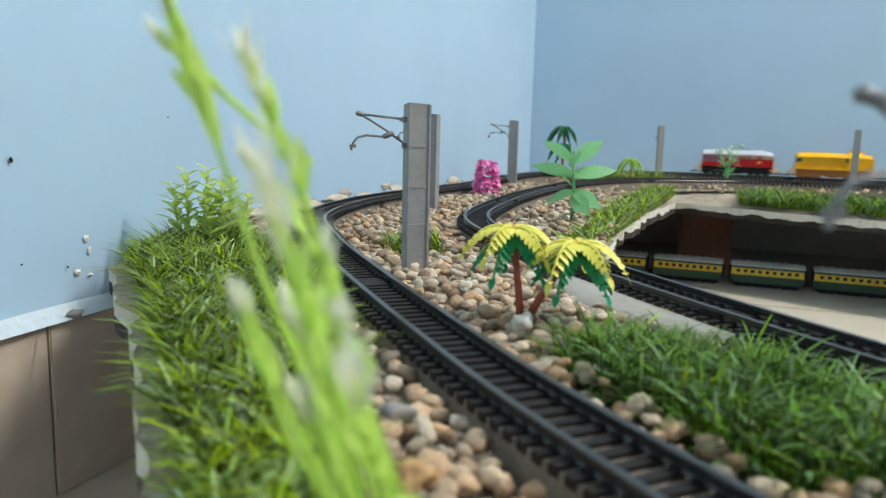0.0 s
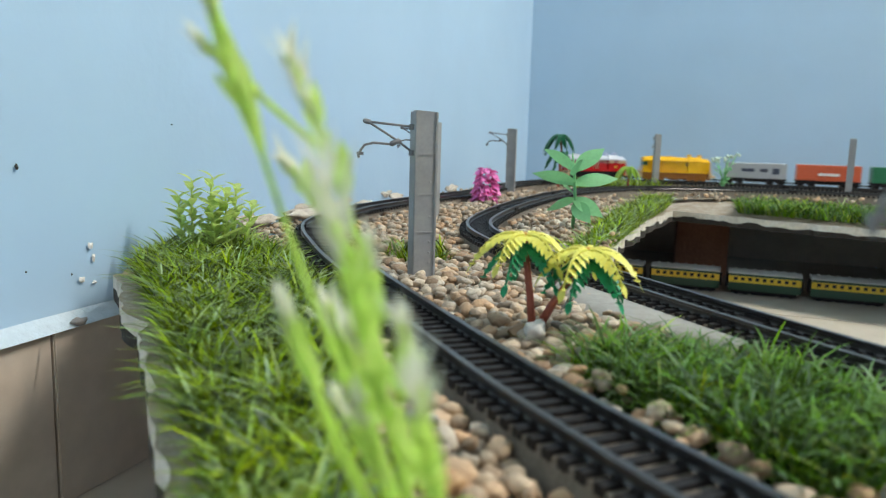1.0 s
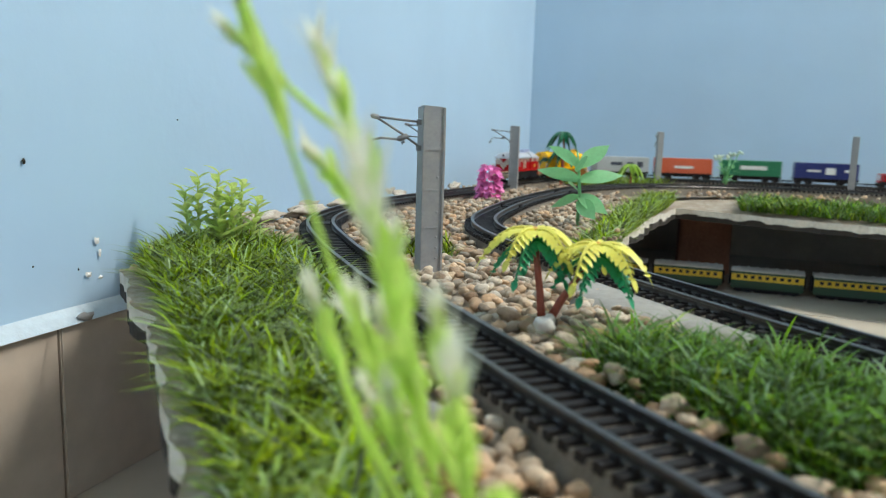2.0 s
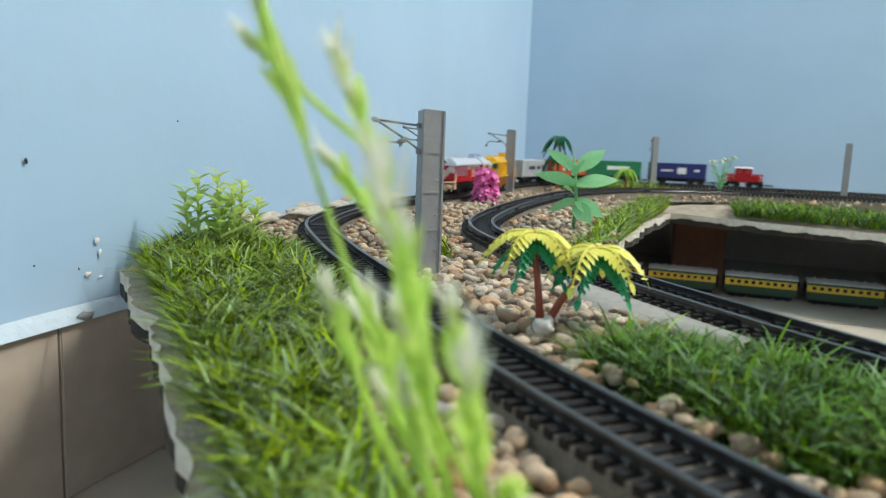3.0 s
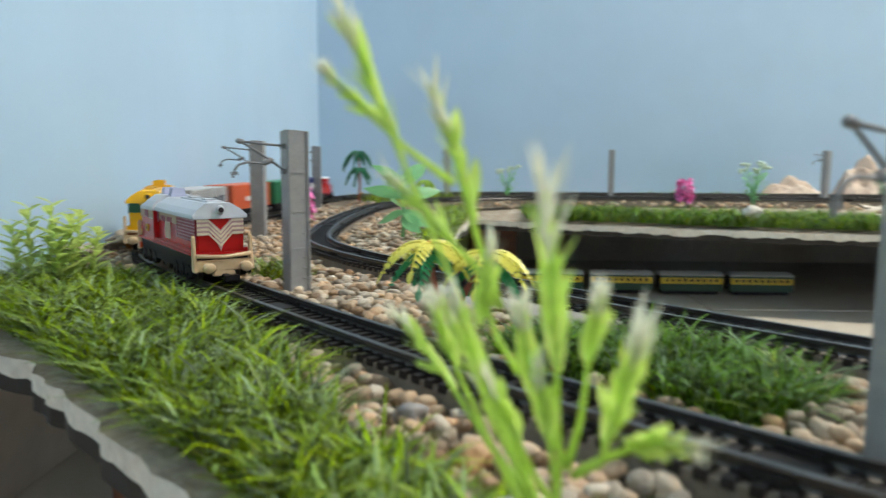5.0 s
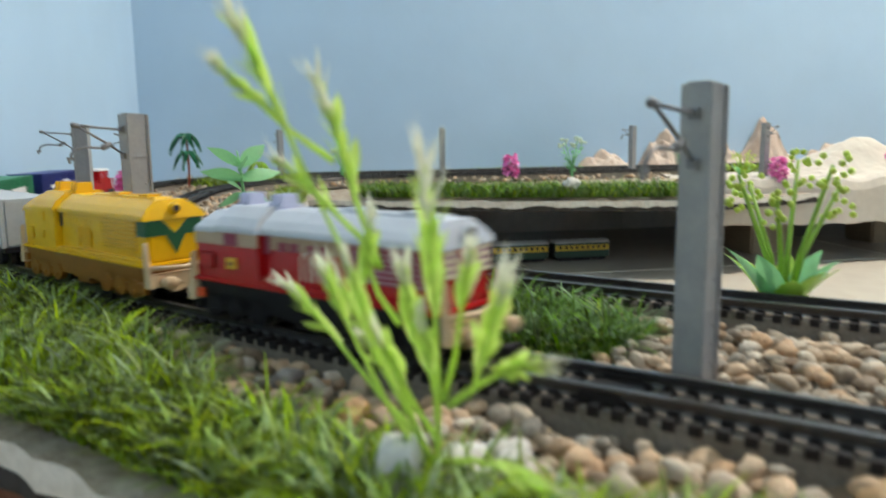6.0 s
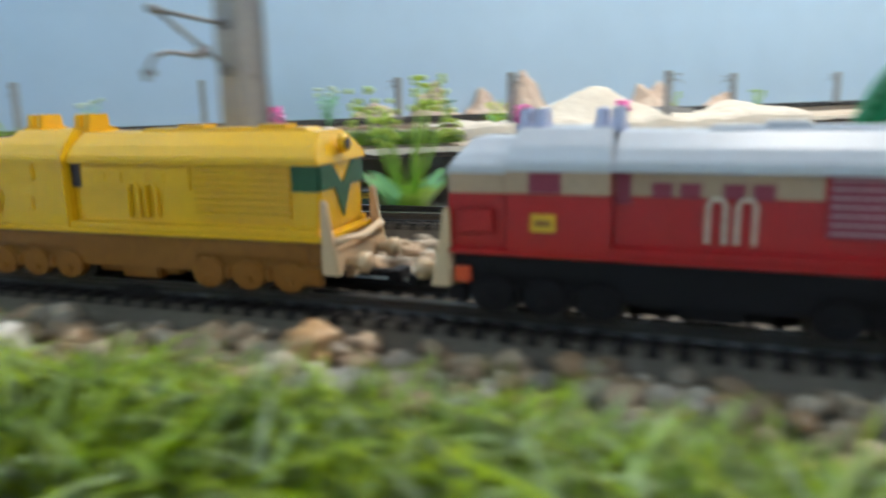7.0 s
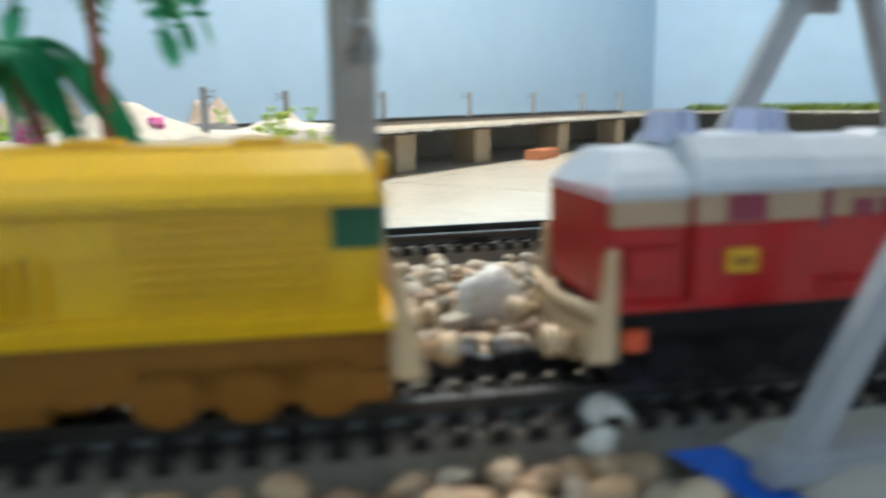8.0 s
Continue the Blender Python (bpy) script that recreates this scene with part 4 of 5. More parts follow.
def leaf(b, base, way, length, width, droop=.3, fold=.15, segs=6, point=.9, twist=0.0, mi=0):
    """A pointed leaf with a folded midrib that droops along its length."""
    base, way = Vector(base), Vector(way).normalized()
    side = way.cross(Vector((0, 0, 1)))
    side = side.normalized() if side.length > .05 else Vector((math.cos(twist * 3), math.sin(twist * 3), 0))
    side = Matrix.Rotation(twist, 3, way) @ side
    vs, fs = [], []
    for i in range(segs + 1):
        t = i / segs
        c = base + way * length * t + Vector((0, 0, -droop * length * t * t))
        w = width * (math.sin(math.pi * min(1, t * point + .08)) ** .8) * .5
        up = side.cross(way).normalized() * (w * fold)
        vs += [c - side * w + up, c, c + side * w + up]
        if i:
            o = (i - 1) * 3
            fs += [(o, o + 1, o + 4, o + 3), (o + 1, o + 2, o + 5, o + 4)]
    b.add(vs, fs, mi)


def frond(b, base, az, length, rise, droop, leaflets, lw, ll, mi=0, taper=True, curl=.75):
    """A palm frond: a bowed rib with leaflets on both sides."""
    pts = []
    for i in range(leaflets + 1):
        t = i / leaflets
        r = length * t * (1 - .12 * t)
        pts.append(Vector((math.cos(az) * r, math.sin(az) * r, rise * length * t - droop * length * t * t)) + Vector(base))
    b.tube(pts, [max(lw * .45 * (1 - .7 * i / leaflets), .0002) for i in range(leaflets + 1)], 5, mi)
    for i in range(1, leaflets + 1):
        t = i / leaflets
        d = (pts[i] - pts[i - 1]).normalized()
        s = Vector((-math.sin(az), math.cos(az), 0))
        k = math.sin(math.pi * (.2 + .75 * t)) if taper else 1
        for q in (-1, 1):
            leaf(b, pts[i], d * curl * 1.0 + s * q + Vector((0, 0, -.25)), ll * k, lw, .25, .1, 3, .95, 0, mi)
    leaf(b, pts[-1], pts[-1] - pts[-2], ll * .8, lw, .1, .1, 3, .95, 0, mi)


def weed():
    """The tall weed at the board's edge: stems that fork, each ending in a feathery head."""
    ob = thing("weed", pose(.2650, .2390, -.002) @ Matrix.Diagonal((.94, .92, 1.03, 1)), "fresh light green weed with whitish feathery tips", "plant")
    stems = [  # x along the board's edge and height of four points, depth of the tip, head length
        ((0, 0), (-.008, .030), (-.016, .052), (-.034, .093), -.020, .026),
        ((-.012, .045), (-.015, .058), (-.017, .070), (-.0195, .081), -.014, .022),
        ((-.015, .050), (-.020, .055), (-.026, .061), (-.033, .067), -.006, .016),
        ((-.022, .066), (-.029, .072), (-.034, .078), (-.039, .084), -.018, .014),
        ((-.002, .008), (-.008, .020), (-.016, .035), (-.023, .046), -.004, .019),
        ((-.003, .010), (-.015, .020), (-.026, .031), (-.0375, .040), .006, .018),
        ((0, .004), (.003, .024), (.0045, .046), (.0055, .066), -.026, .028),
        ((.002, .019), (-.002, .030), (-.002, .038), (-.002, .049), -.016, .018),
        ((.002, .020), (.006, .030), (.009, .041), (.0125, .052), -.020, .013),
        ((.003, .018), (.010, .024), (.014, .034), (.0195, .048), -.024, .022),
        ((.004, .019), (.011, .025), (.019, .031), (.027, .034), -.022, .018),
        ((-.001, .006), (-.006, .014), (-.012, .022), (-.019, .030), .006, .014),
        ((0, .002), (-.009, .018), (-.013, .030), (-.020, .047), -.014, .012),
        ((.001, .002), (-.003, .016), (-.008, .030), (-.012, .050), -.020, .013),
        ((0, .002), (.002, .012), (.003, .024), (.002, .040), -.018, .012),
        ((-.008, .034), (-.012, .040), (-.014, .047), (-.012, .056), -.004, .014),
        ((.001, .006), (.010, .010), (.020, .011), (.031, .009), -.020, .018),
        ((.001, .010), (-.003, .018), (-.007, .028), (-.010, .036), -.012, .014),
    ]
    for pts in stems:
        dep, head = pts[4], pts[5]
        ps = [Vector((x, dep * (k / 3), z)) for k, (x, z) in enumerate(pts[:4])]
        line = [ps[0].lerp(ps[1], t) for t in (0, .5)] + [ps[1].lerp(ps[2], t) for t in (0, .5)] + [ps[2].lerp(ps[3], t) for t in (0, .5, 1)]
        part("stem", Mesh().tube(line, [.0008, .0007, .0006, .00055, .0005, .0004, .0003], 6), M_WEED, ob, smooth=True)
        d = (ps[3] - ps[2]).normalized()
        hb, tip = Mesh(), Mesh()
        base = ps[3] - d * head * 1.05
        side = Vector((d.z, 0, -d.x)).normalized()
        leaf(hb, base, d, head * .95, .0042, .02, .25, 7, .93, rnd(-.35, .35))
        for k in range(5):
            q = -1 if k % 2 else 1
            p = base + d * head * (.10 + .11 * k)
            leaf(hb, p, d * 1.5 + side * q * rnd(.35, .75) + Vector((0, rnd(-.4, .4), 0)), head * rnd(.32, .46), .0024 * rnd(.8, 1.2), .02, .2, 5, .92, rnd(-.5, .5))
        for k in range(9):
            q = -1 if k % 2 else 1
            leaf(hb, base + d * head * rnd(.45, .85), d * 1.6 + side * q * rnd(.2, .7), head * rnd(.18, .3), .0013, .02, .2, 3, .92, rnd(-.8, .8))
        for _ in range(20):
            leaf(tip, ps[3] - d * head * rnd(.05, .42), d + side * rnd(-.42, .42) + Vector((0, rnd(-.4, .4), 0)), head * rnd(.22, .42), .0010, .0, .2, 3)
        part("leaf_head", hb, M_WEED, ob)
        part("seed_tip", tip, M_WEEDTIP, ob, "whitish feathery seed tip")["kind"] = "stuff"
    return ob


weed()


def paddle_plant(x, y, h, turn):
    ob = thing("plastic_plant", pose(x, y, -.004, 0, 0, turn), "mint green plastic plant with paddle leaves", "plant", "plastic plants")
    part("stem", Mesh().tube([(0, 0, 0), (.001, 0, h * .4), (-.001, 0, h * .8), (-.003, .001, h * 1.02)], [.0016, .0015, .0011, .0006], 8), M_MINT, ob, smooth=True)
    for z, az, ll, rise in ((.62, -170, .024, .35), (.62, 10, .024, .25), (.80, -200, .021, .75), (.80, 25, .022, .8), (.42, -30, .017, -.4), (.40, 200, .016, -.2), (.48, 100, .018, .3), (.75, 265, .018, .6), (.36, 300, .015, -.5)):
        a = radians(az)
        b = Mesh()
        leaf(b, (0, 0, h * z), (math.cos(a), math.sin(a), rise), ll * 1.65, .0145, .12, .1, 8, .97, .8)
        part("leaf", b, M_MINT, ob, smooth=True)
    return ob


paddle_plant(-.030, .685, .063, 45)


def toy_palm(x, y, turn, heads, label):
    ob = thing("toy_palm", pose(x, y, -.004, 0, 0, turn), label, "toy palm", "toy palms")
    for hx, hy, hz in heads:
        part("trunk", Mesh().tube([(0, 0, 0), (hx * .35, hy * .3, hz * .4), (hx * .8, hy * .8, hz * .8), (hx, hy, hz)], [.0018, .0015, .0013, .0011], 8), M_TRUNK, ob, smooth=True)
        cr = new("crown")
        cr.parent = ob
        cr.empty_display_size = .01
        cr.matrix_basis = pose(hx, hy, hz)
        for k in range(6):
            b = Mesh()
            frond(b, (0, 0, .001), k * 1.047 + rnd(-.2, .2), .0215 * rnd(.85, 1.1), .50, .95, 8, .0030, .0066, curl=.55)
            part("frond", b, M_YEL, cr, "lemon yellow toothed frond")
        for k in range(5):
            b = Mesh()
            frond(b, (0, 0, -.002), k * 1.257 + .4, .0175, .10, .85, 8, .0030, .0058, curl=.6)
            part("frond", b, M_EMER, cr, "emerald green toothed frond")
        part("heart", Mesh().lump((0, 0, .0015), (.0024, .0024, .0018), 3), M_HEART, cr, "orange yellow heart of the crown", smooth=True)
    return ob


toy_palm(.163, .390, 45.5, [(-.004, .005, .037), (.0185, -.003, .033)], "toy palm with red trunks and yellow green fronds")


def dark_palm(x, y, h, turn, material, scale=1.0, label="dark green plastic palm tree", trunks=1):
    ob = thing("plastic_palm", pose(x, y, -.004, 0, 0, turn), label, "toy palm", "toy palms")
    tops = [(0, 0, h)] if trunks == 1 else [(0, 0, h), (-.018, .006, h * .70)]
    for tx2, ty2, tz in tops:
        part("trunk", Mesh().tube([(tx2 * .2, 0, 0), (tx2 * .6 + .002, ty2 * .5, tz * .5), (tx2, ty2, tz)], [.0019, .0015, .0012], 8), M_TRUNK, ob, smooth=True)
        for k in range(7):
            b = Mesh()
            frond(b, (tx2, ty2, tz), k * .9 + rnd(-.2, .2), .028 * scale * rnd(.85, 1.15), .55, 1.35, 17, .0046 * scale, .0085 * scale)
            part("frond", b, material, ob)
    return ob


dark_palm(-.378, 1.134, .080, 20, M_DKPALM, 1.0)
dark_palm(-.362, 1.110, .054, 80, M_DKPALM, .9)
dark_palm(.528, .268, .098, -20, M_EMER, 1.1, "tall emerald plastic palm with two crowns", 2)
dark_palm(-.262, 1.145, .036, 0, M_LIME, .75, "small pale green plastic palm")


def pink_bush(x, y, h, z=-.006):
    ob = thing("plastic_bush", pose(x, y, z, 0, 0, rnd(0, 360)), "magenta pink plastic coral bush", "plant", "pink bushes")
    part("stalk", Mesh().tube([(0, 0, 0), (0, 0, h * .5)], [.002, .0015], 7), M_PINK, ob, smooth=True)
    for k in range(26):
        t = k / 25
        a = k * 2.4
        r = h * (.28 - .12 * t)
        p = Vector((math.cos(a) * r, math.sin(a) * r, h * (.12 + .78 * t)))
        b = Mesh()
        for q in range(4):
            leaf(b, p * .7 + Vector((0, 0, p.z * .3)), (math.cos(a + q * .7 - 1), math.sin(a + q * .7 - 1), rnd(-.2, .8)), h * .26, h * .2, .4, .4, 4, .97, rnd(-1, 1))
        part("petal", b, M_PINK, ob, smooth=True)
    return ob


pink_bush(-.232, .800, .044)
for px, py, ph in ((.089, 1.384, .044), (.505, 1.312, .040), (.696, 1.442, .042), (.60, 1.50, .034)):
    pink_bush(px, py, ph)


def shrub(x, y, h, label, material, tips, turn=0, z=-.006, leaves=14):
    """Upright plastic shrub: stems with small leaves and pale flower heads on top."""
    ob = thing("plastic_shrub", pose(x, y, z, 0, 0, turn), label, "plant", "plastic plants")
    for k in range(5):
        a = k * 1.257 + .3
        top = Vector((math.cos(a) * h * .26, math.sin(a) * h * .26, h * rnd(.78, 1.0)))
        part("stem", Mesh().tube([(0, 0, 0), top * .5 - Vector((top.x, top.y, 0)) * .3, top], [.0011, .0009, .0006], 6), material, ob, smooth=True)
        b = Mesh()
        for q in range(leaves // 2):
            p = top * (.25 + .6 * q / (leaves / 2))
            az = rnd(0, 6.28)
            leaf(b, p, (math.cos(az), math.sin(az), rnd(.2, 1)), h * .24, h * .075, .3, .2, 4)
        part("foliage", b, material, ob)
        f = Mesh()
        for q in range(9):
            f.lump(top + Vector((rnd(-1, 1), rnd(-1, 1), rnd(-.4, .6))) * h * .085, (h * .035,) * 3, rnd(0, 9), .3)
        part("flower_head", f, tips, ob, smooth=True)
    return ob


def water_plant(x, y, h, turn, z=-.012):
    """Long strap leaves below, berry clusters on forked stems above."""
    ob = thing("plastic_water_plant", pose(x, y, z, 0, 0, turn), "lime green plastic plant with berry clusters", "plant", "plastic plants")
    for k in range(11):
        a = k * .571 * 2
        b = Mesh()
        leaf(b, (0, 0, .001), (math.cos(a) * .6, math.sin(a) * .6, 1.2), h * rnd(.6, .9), h * .16, .3, .25, 8, .95)
        part("strap_leaf", b, M_LIME if k % 3 else M_MINT, ob, smooth=True)
    for k in range(6):
        a = k * 1.047
        top = Vector((math.cos(a) * h * .28, math.sin(a) * h * .28, h * rnd(.78, 1.02)))
        part("stem", Mesh().tube([(0, 0, 0), (top.x * .35, top.y * .35, h * .45), top], [.0015, .0012, .0007], 7), M_LIME, ob, smooth=True)
        f = Mesh()
        for q in range(16):
            f.lump(top + Vector((rnd(-1, 1), rnd(-1, 1), rnd(-2.2, .8))) * h * .075, (h * .021,) * 3, rnd(0, 9), .2)
        part("fruit_head", f, M_BERRY, ob, "pale lime berries", smooth=True)
    return ob


M_WHITEFL = mat("pale_flower_head", (.62, .74, .60), .5, vary=.15, scale=90, trans=.2)
shrub(-.195, 1.318, .062, "green plastic shrub with pale flower heads", M_MINT, M_WHITEFL)
shrub(.211, 1.183, .060, "green plastic shrub on a white stone", M_MINT, M_WHITEFL, z=.004)
shrub(*uv(1.02, -.10), .050, "dark green plastic shrub by cream rocks", M_EMER, M_DKPALM)
shrub(*uv(1.75, -.25), .052, "pale green plastic shrub on the back board", M_LIME, M_LIME)
shrub(*uv(1.45, -.30), .050, "pale green plastic shrub on the back board", M_LIME, M_LIME)
water_plant(.362, .425, .070, 10)
water_plant(.607, .356, .062, 60)
water_plant(*uv(.98, -.38), .052, 0)


def herb(x, y, h, turn):
    ob = thing("herb", pose(x, y, -.004, 0, 0, turn), "yellow green leafy herb growing in grass", "plant")
    for k, (dx, dy, hh) in enumerate(((0, 0, 1), (.011, .004, 1.04), (.018, -.002, .78), (-.009, .002, .8))):
        part("stem", Mesh().tube([(dx * .6, dy * .6, 0), (dx, dy, h * hh)], [.0008, .0005], 6), M_HERB, ob)
        b = Mesh()
        for q in range(18):
            t = .25 + .75 * q / 17
            az = q * 2.4
            leaf(b, (dx * (.6 + .4 * t), dy, h * hh * t), (math.cos(az), math.sin(az), .75), .0175 * (1.15 - .5 * t), .0050, .25, .2, 4, .95)
        part("foliage", b, M_HERB, ob)
    return ob


herb(-.078, .372, .046, 45)
herb(-.062, .385, .040, 100)

# ---------------------------------------------------------------- under and on the far boards
nsk = wall_box("baseboard_north", 0, ROOM_U, -.006, -.0002, SK0, SK1 - .001, M_GROUT, "taupe ceramic skirting tiles on the back wall", cat="skirting")
for k in range(15):
    u0 = .006 + k * .31
    part("skirting_tile", Mesh().box((u0 + .155, -.0055, (SK0 + SK1) / 2), (.3085, .009, SK1 - SK0)), M_SKIRT, nsk, bevel=.0008)
esk = wall_box("baseboard_east", ROOM_U - .006, ROOM_U - .0002, -ROOM_V, 0, SK0, SK1 - .001, M_GROUT, "taupe ceramic skirting tiles on the far wall", cat="skirting")
for k in range(12):
    part("skirting_tile", Mesh().box((ROOM_U - .0055, -.006 - k * .32 - .16, (SK0 + SK1) / 2), (.009, .3185, SK1 - SK0)), M_SKIRT, esk, bevel=.0008)

M_WOODBLK = mat("pale_wooden_block", (.42, .33, .22), .7, vary=.15, scale=40, bump=.3)


def pier(u, v, sx, sy, h, material, label, cat="brick", rz=0):
    b = Mesh().box((0, 0, h / 2), (sx, sy, h))
    return single("support_block", b, material, label, cat, "board supports", bevel=.003, m=uvm(u, v, FLOOR, rz))


pier(.315, -.20, .075, .10, .092, M_BRICK, "rough red brick under the railway board", rz=4)
pier(1.03, -.34, .070, .10, .092, M_WOODBLK, "pale wooden block under the railway board", "block")
pier(1.32, -.30, .10, .07, .05, M_WOODBLK, "pale wooden block lying under the board", "block")
for u in (2.0, 2.37, 2.9, 3.4, 3.9):
    pier(u, -.30, .085, .085, .105, M_WOODBLK, "pale block under the railway board", "block")
pier(2.6, -.42, .16, .06, .030, mat("orange_clay_brick", (.50, .19, .09), .85, vary=.2, scale=40), "orange clay brick lying on the floor", rz=8)
for x, y in ((.02, .40), (.30, .30), (.62, .20), (.95, .08)):
    single("support_block", Mesh().box((0, 0, .0535), (.10, .07, .107)), M_BRICK, "rough red brick under the railway board", "brick", "board supports", bevel=.003, m=pose(x, y, FLOOR, 0, 0, -20))
single("support_block", Mesh().box((0, 0, .0515), (.08, .10, .103)), M_BRICK, "rough red brick under the railway board", "brick", "board supports", bevel=.003, m=pose(-.16, .80, FLOOR, 0, 0, 25))

# passenger coaches on the floor
M_CGREEN = mat("dark_green_coach_paint", (.012, .055, .025), .35, vary=.1)
M_CYEL = mat("yellow_coach_band", (.70, .46, .02), .4, vary=.06)
M_CROOF = mat("pale_grey_coach_roof", (.55, .55, .52), .5, vary=.1)
M_CWIN = mat("dark_coach_window", (.012, .012, .014), .2)


def coach(m):
    ob = thing("passenger_coach", m, "green and yellow toy coach on the floor", "coach", "passenger coaches")
    part("body", Mesh().box((0, 0, .0175), (.090, .026, .0230)), M_CGREEN, ob, bevel=.0006)
    part("underframe", Mesh().box((0, 0, .0045), (.082, .020, .005)).box((0, 0, .0025), (.03, .016, .004)), M_BLACKP, ob)
    rf = Mesh().prism([(-.0136, .0288), (.0136, .0288), (.0136, .0300), (.0090, .0325), (.0035, .0337), (-.0035, .0337), (-.0090, .0325), (-.0136, .0300)], -.0455, .0455)
    part("roof", rf, M_CROOF, ob)
    for k in range(7):
        part("roof_vent", Mesh().box((-.036 + k * .012, 0, .0341), (.003, .005, .0016)), M_CROOF, ob)
    for sy in (-1, 1):
        part("band", Mesh().box((0, sy * .0131, .0212), (.0896, .0006, .0088)), M_CYEL, ob, "yellow window band")
        for k in range(9):
            part("window", Mesh().box((-.036 + k * .009, sy * .0134, .0220), (.0046, .0006, .0042)), M_CWIN, ob)
        for sx in (-1, 1):
            part("wheel_frame", Mesh().box((sx * .028, sy * .0105, .0045), (.020, .002, .006)), M_BLACKP, ob)
            part("wheel", wheel_mesh(.0042), M_RAIL, ob, m=pose(sx * .022, sy * .009, .0048))
            part("wheel", wheel_mesh(.0042), M_RAIL, ob, m=pose(sx * .034, sy * .009, .0048))
    for sx in (-1, 1):
        part("gangway", Mesh().box((sx * .0465, 0, .0180), (.003, .012, .018)), M_BLACKP, ob)
    return ob


first = None
for k in range(6):
    x, y = .214 - k * .1015 * .91, 1.306 - k * .1015 * .415
    m = pose(x, y, FLOOR, 0, 0, 24.5)
    first = coach(m) if first is None else (copy_thing(first, m) and first)

# rounded grey lump at the tunnel mouth, painted plaster arch
single("tunnel_mouth", Mesh().tube([(-.018, 0, 0), (-.016, 0, .002), (.016, 0, .002), (.018, 0, 0)], [.010, .013, .013, .010], 18), M_GREYROCK, "small grey plaster cylinder on the floor", "ornament", smooth=True, m=pose(.075, .645, FLOOR + .005, 0, 0, 25))

# white paper draped over the front of the back board
M_PAPER = mat("crumpled_cream_paper", (.54, .49, .41), .85, vary=.08, scale=12, bump=.5, bscale=40)
M_MOUNT = mat("painted_papier_mache_rock", (.50, .38, .30), .85, vary=.15, scale=14, bump=.6, bscale=50, second=(.54, .45, .37))
b = Mesh()
NU, NV = 70, 26
for i in range(NU + 1):
    u = .86 + i * (1.62 - .86) / NU
    for j in range(NV + 1):
        t = j / NV
        v = -.34 - .15 * min(1, t / .75) - .012 * t
        heap = .055 * math.exp(-((u - 1.17) / .10) ** 2) * math.exp(-((t - .30) / .22) ** 2) + .022 * math.exp(-((u - 1.5) / .07) ** 2) * math.exp(-((t - .4) / .25) ** 2)
        drop = .070 * max(0, (t - .72) / .28) ** .8
        n1 = noise.noise((u * 14, t * 3.0, 2)) * .009 + abs(noise.noise((u * 33, t * 8, 7))) * .006
        b.v.append((u, v - .012 * noise.noise((u * 9, 0, 4)), .001 + heap * 1.0 - drop + n1))
for i in range(NU):
    for j in range(NV):
        a = i * (NV + 1) + j
        b.f.append((a, a + 1, a + NV + 2, a + NV + 1))
        b.m.append(0)
single("paper_drape", b, M_PAPER, "crumpled cream paper draped over the board's edge", "paper", m=uvm(0, 0, 0))
def mountain(u, w, h, deep, seed):
    """A ridged paper rock with its back to the wall."""
    q = Mesh()
    n1, n2 = 16, 7
    for i in range(n1 + 1):
        a = i / n1 * 2 - 1
        for j in range(n2 + 1):
            t = j / n2
            k = max(0, 1 - abs(a) ** 1.6) * (1 - t) ** .8
            r = .65 + .55 * noise.noise((a * 2.3 + seed, t * 2, seed)) + .35 * abs(noise.noise((a * 6 + seed, t * 5, 2)))
            q.v.append((a * w / 2, -.002 - deep * t * (1 + .25 * noise.noise((a * 4, seed, 1))), h * k * r * 1.25 - .004))
    for i in range(n1):
        for j in range(n2):
            c = i * (n2 + 1) + j
            q.f.append((c, c + 1, c + n2 + 2, c + n2 + 1))
    q.m = [0] * len(q.f)
    return single("model_mountain", q, M_MOUNT, "pale beige papier mache mountain against the wall", "model mountain", "model mountains", m=uvm(u, 0, -.004))


for u, w, h, deep, seed in ((.90, .14, .050, .06, 1.1), (1.03, .13, .075, .06, 4.2), (1.16, .12, .066, .055, 7.9), (1.27, .15, .088, .06, 2.5), (1.42, .12, .05, .05, 9.3), (1.64, .16, .080, .06, 5.6), (1.88, .14, .055, .05, 3.8)):
    mountain(u, w, h, deep, seed)
M_CRUMB = mat("crumbled_cream_plaster", (.52, .46, .38), .9, vary=.2, scale=60, bump=.7, bscale=200)
for v, s in ((-.96, (.016, .006, .009)), (-.90, (.022, .006, .008)), (-.84, (.014, .006, .008)), (-.78, (.012, .005, .007)), (-.70, (.013, .005, .008)), (-.62, (.011, .005, .007)), (-.52, (.012, .005, .008))):
    x, y = uv(.006, v)
    single("plaster_crumb", Mesh().lump((0, 0, 0), (s[1], s[0] * 1.3, s[2] * .55), abs(v) * 13, 1.0, sub=3), M_CRUMB, "lump of crumbled cream plaster by the wall", "plaster", "plaster crumbs", smooth=True, m=pose(x, y, .004, 0, 0, 25.6))
single("platform_slab", Mesh().box((0, 0, .004), (.10, .05, .010)).box((0, .01, .011), (.08, .02, .004)), M_MAST, "pale grey model platform slab", "platform", bevel=.001, m=uvm(1.34, -.40, .006))
lawn("grass", [uv(1.0, -.30), uv(1.0, -.36), uv(1.2, -.36), uv(1.2, -.30)], 150000, .008, .016, .0016, "small grass patch on cream paper", .1, .002)
lawn("grass", [uv(4.3, -.3), uv(4.3, -2.4), uv(4.5, -2.4), uv(4.5, -.3)], 9000, .03, .05, .006, "green grass on the far board", .05, -.008)

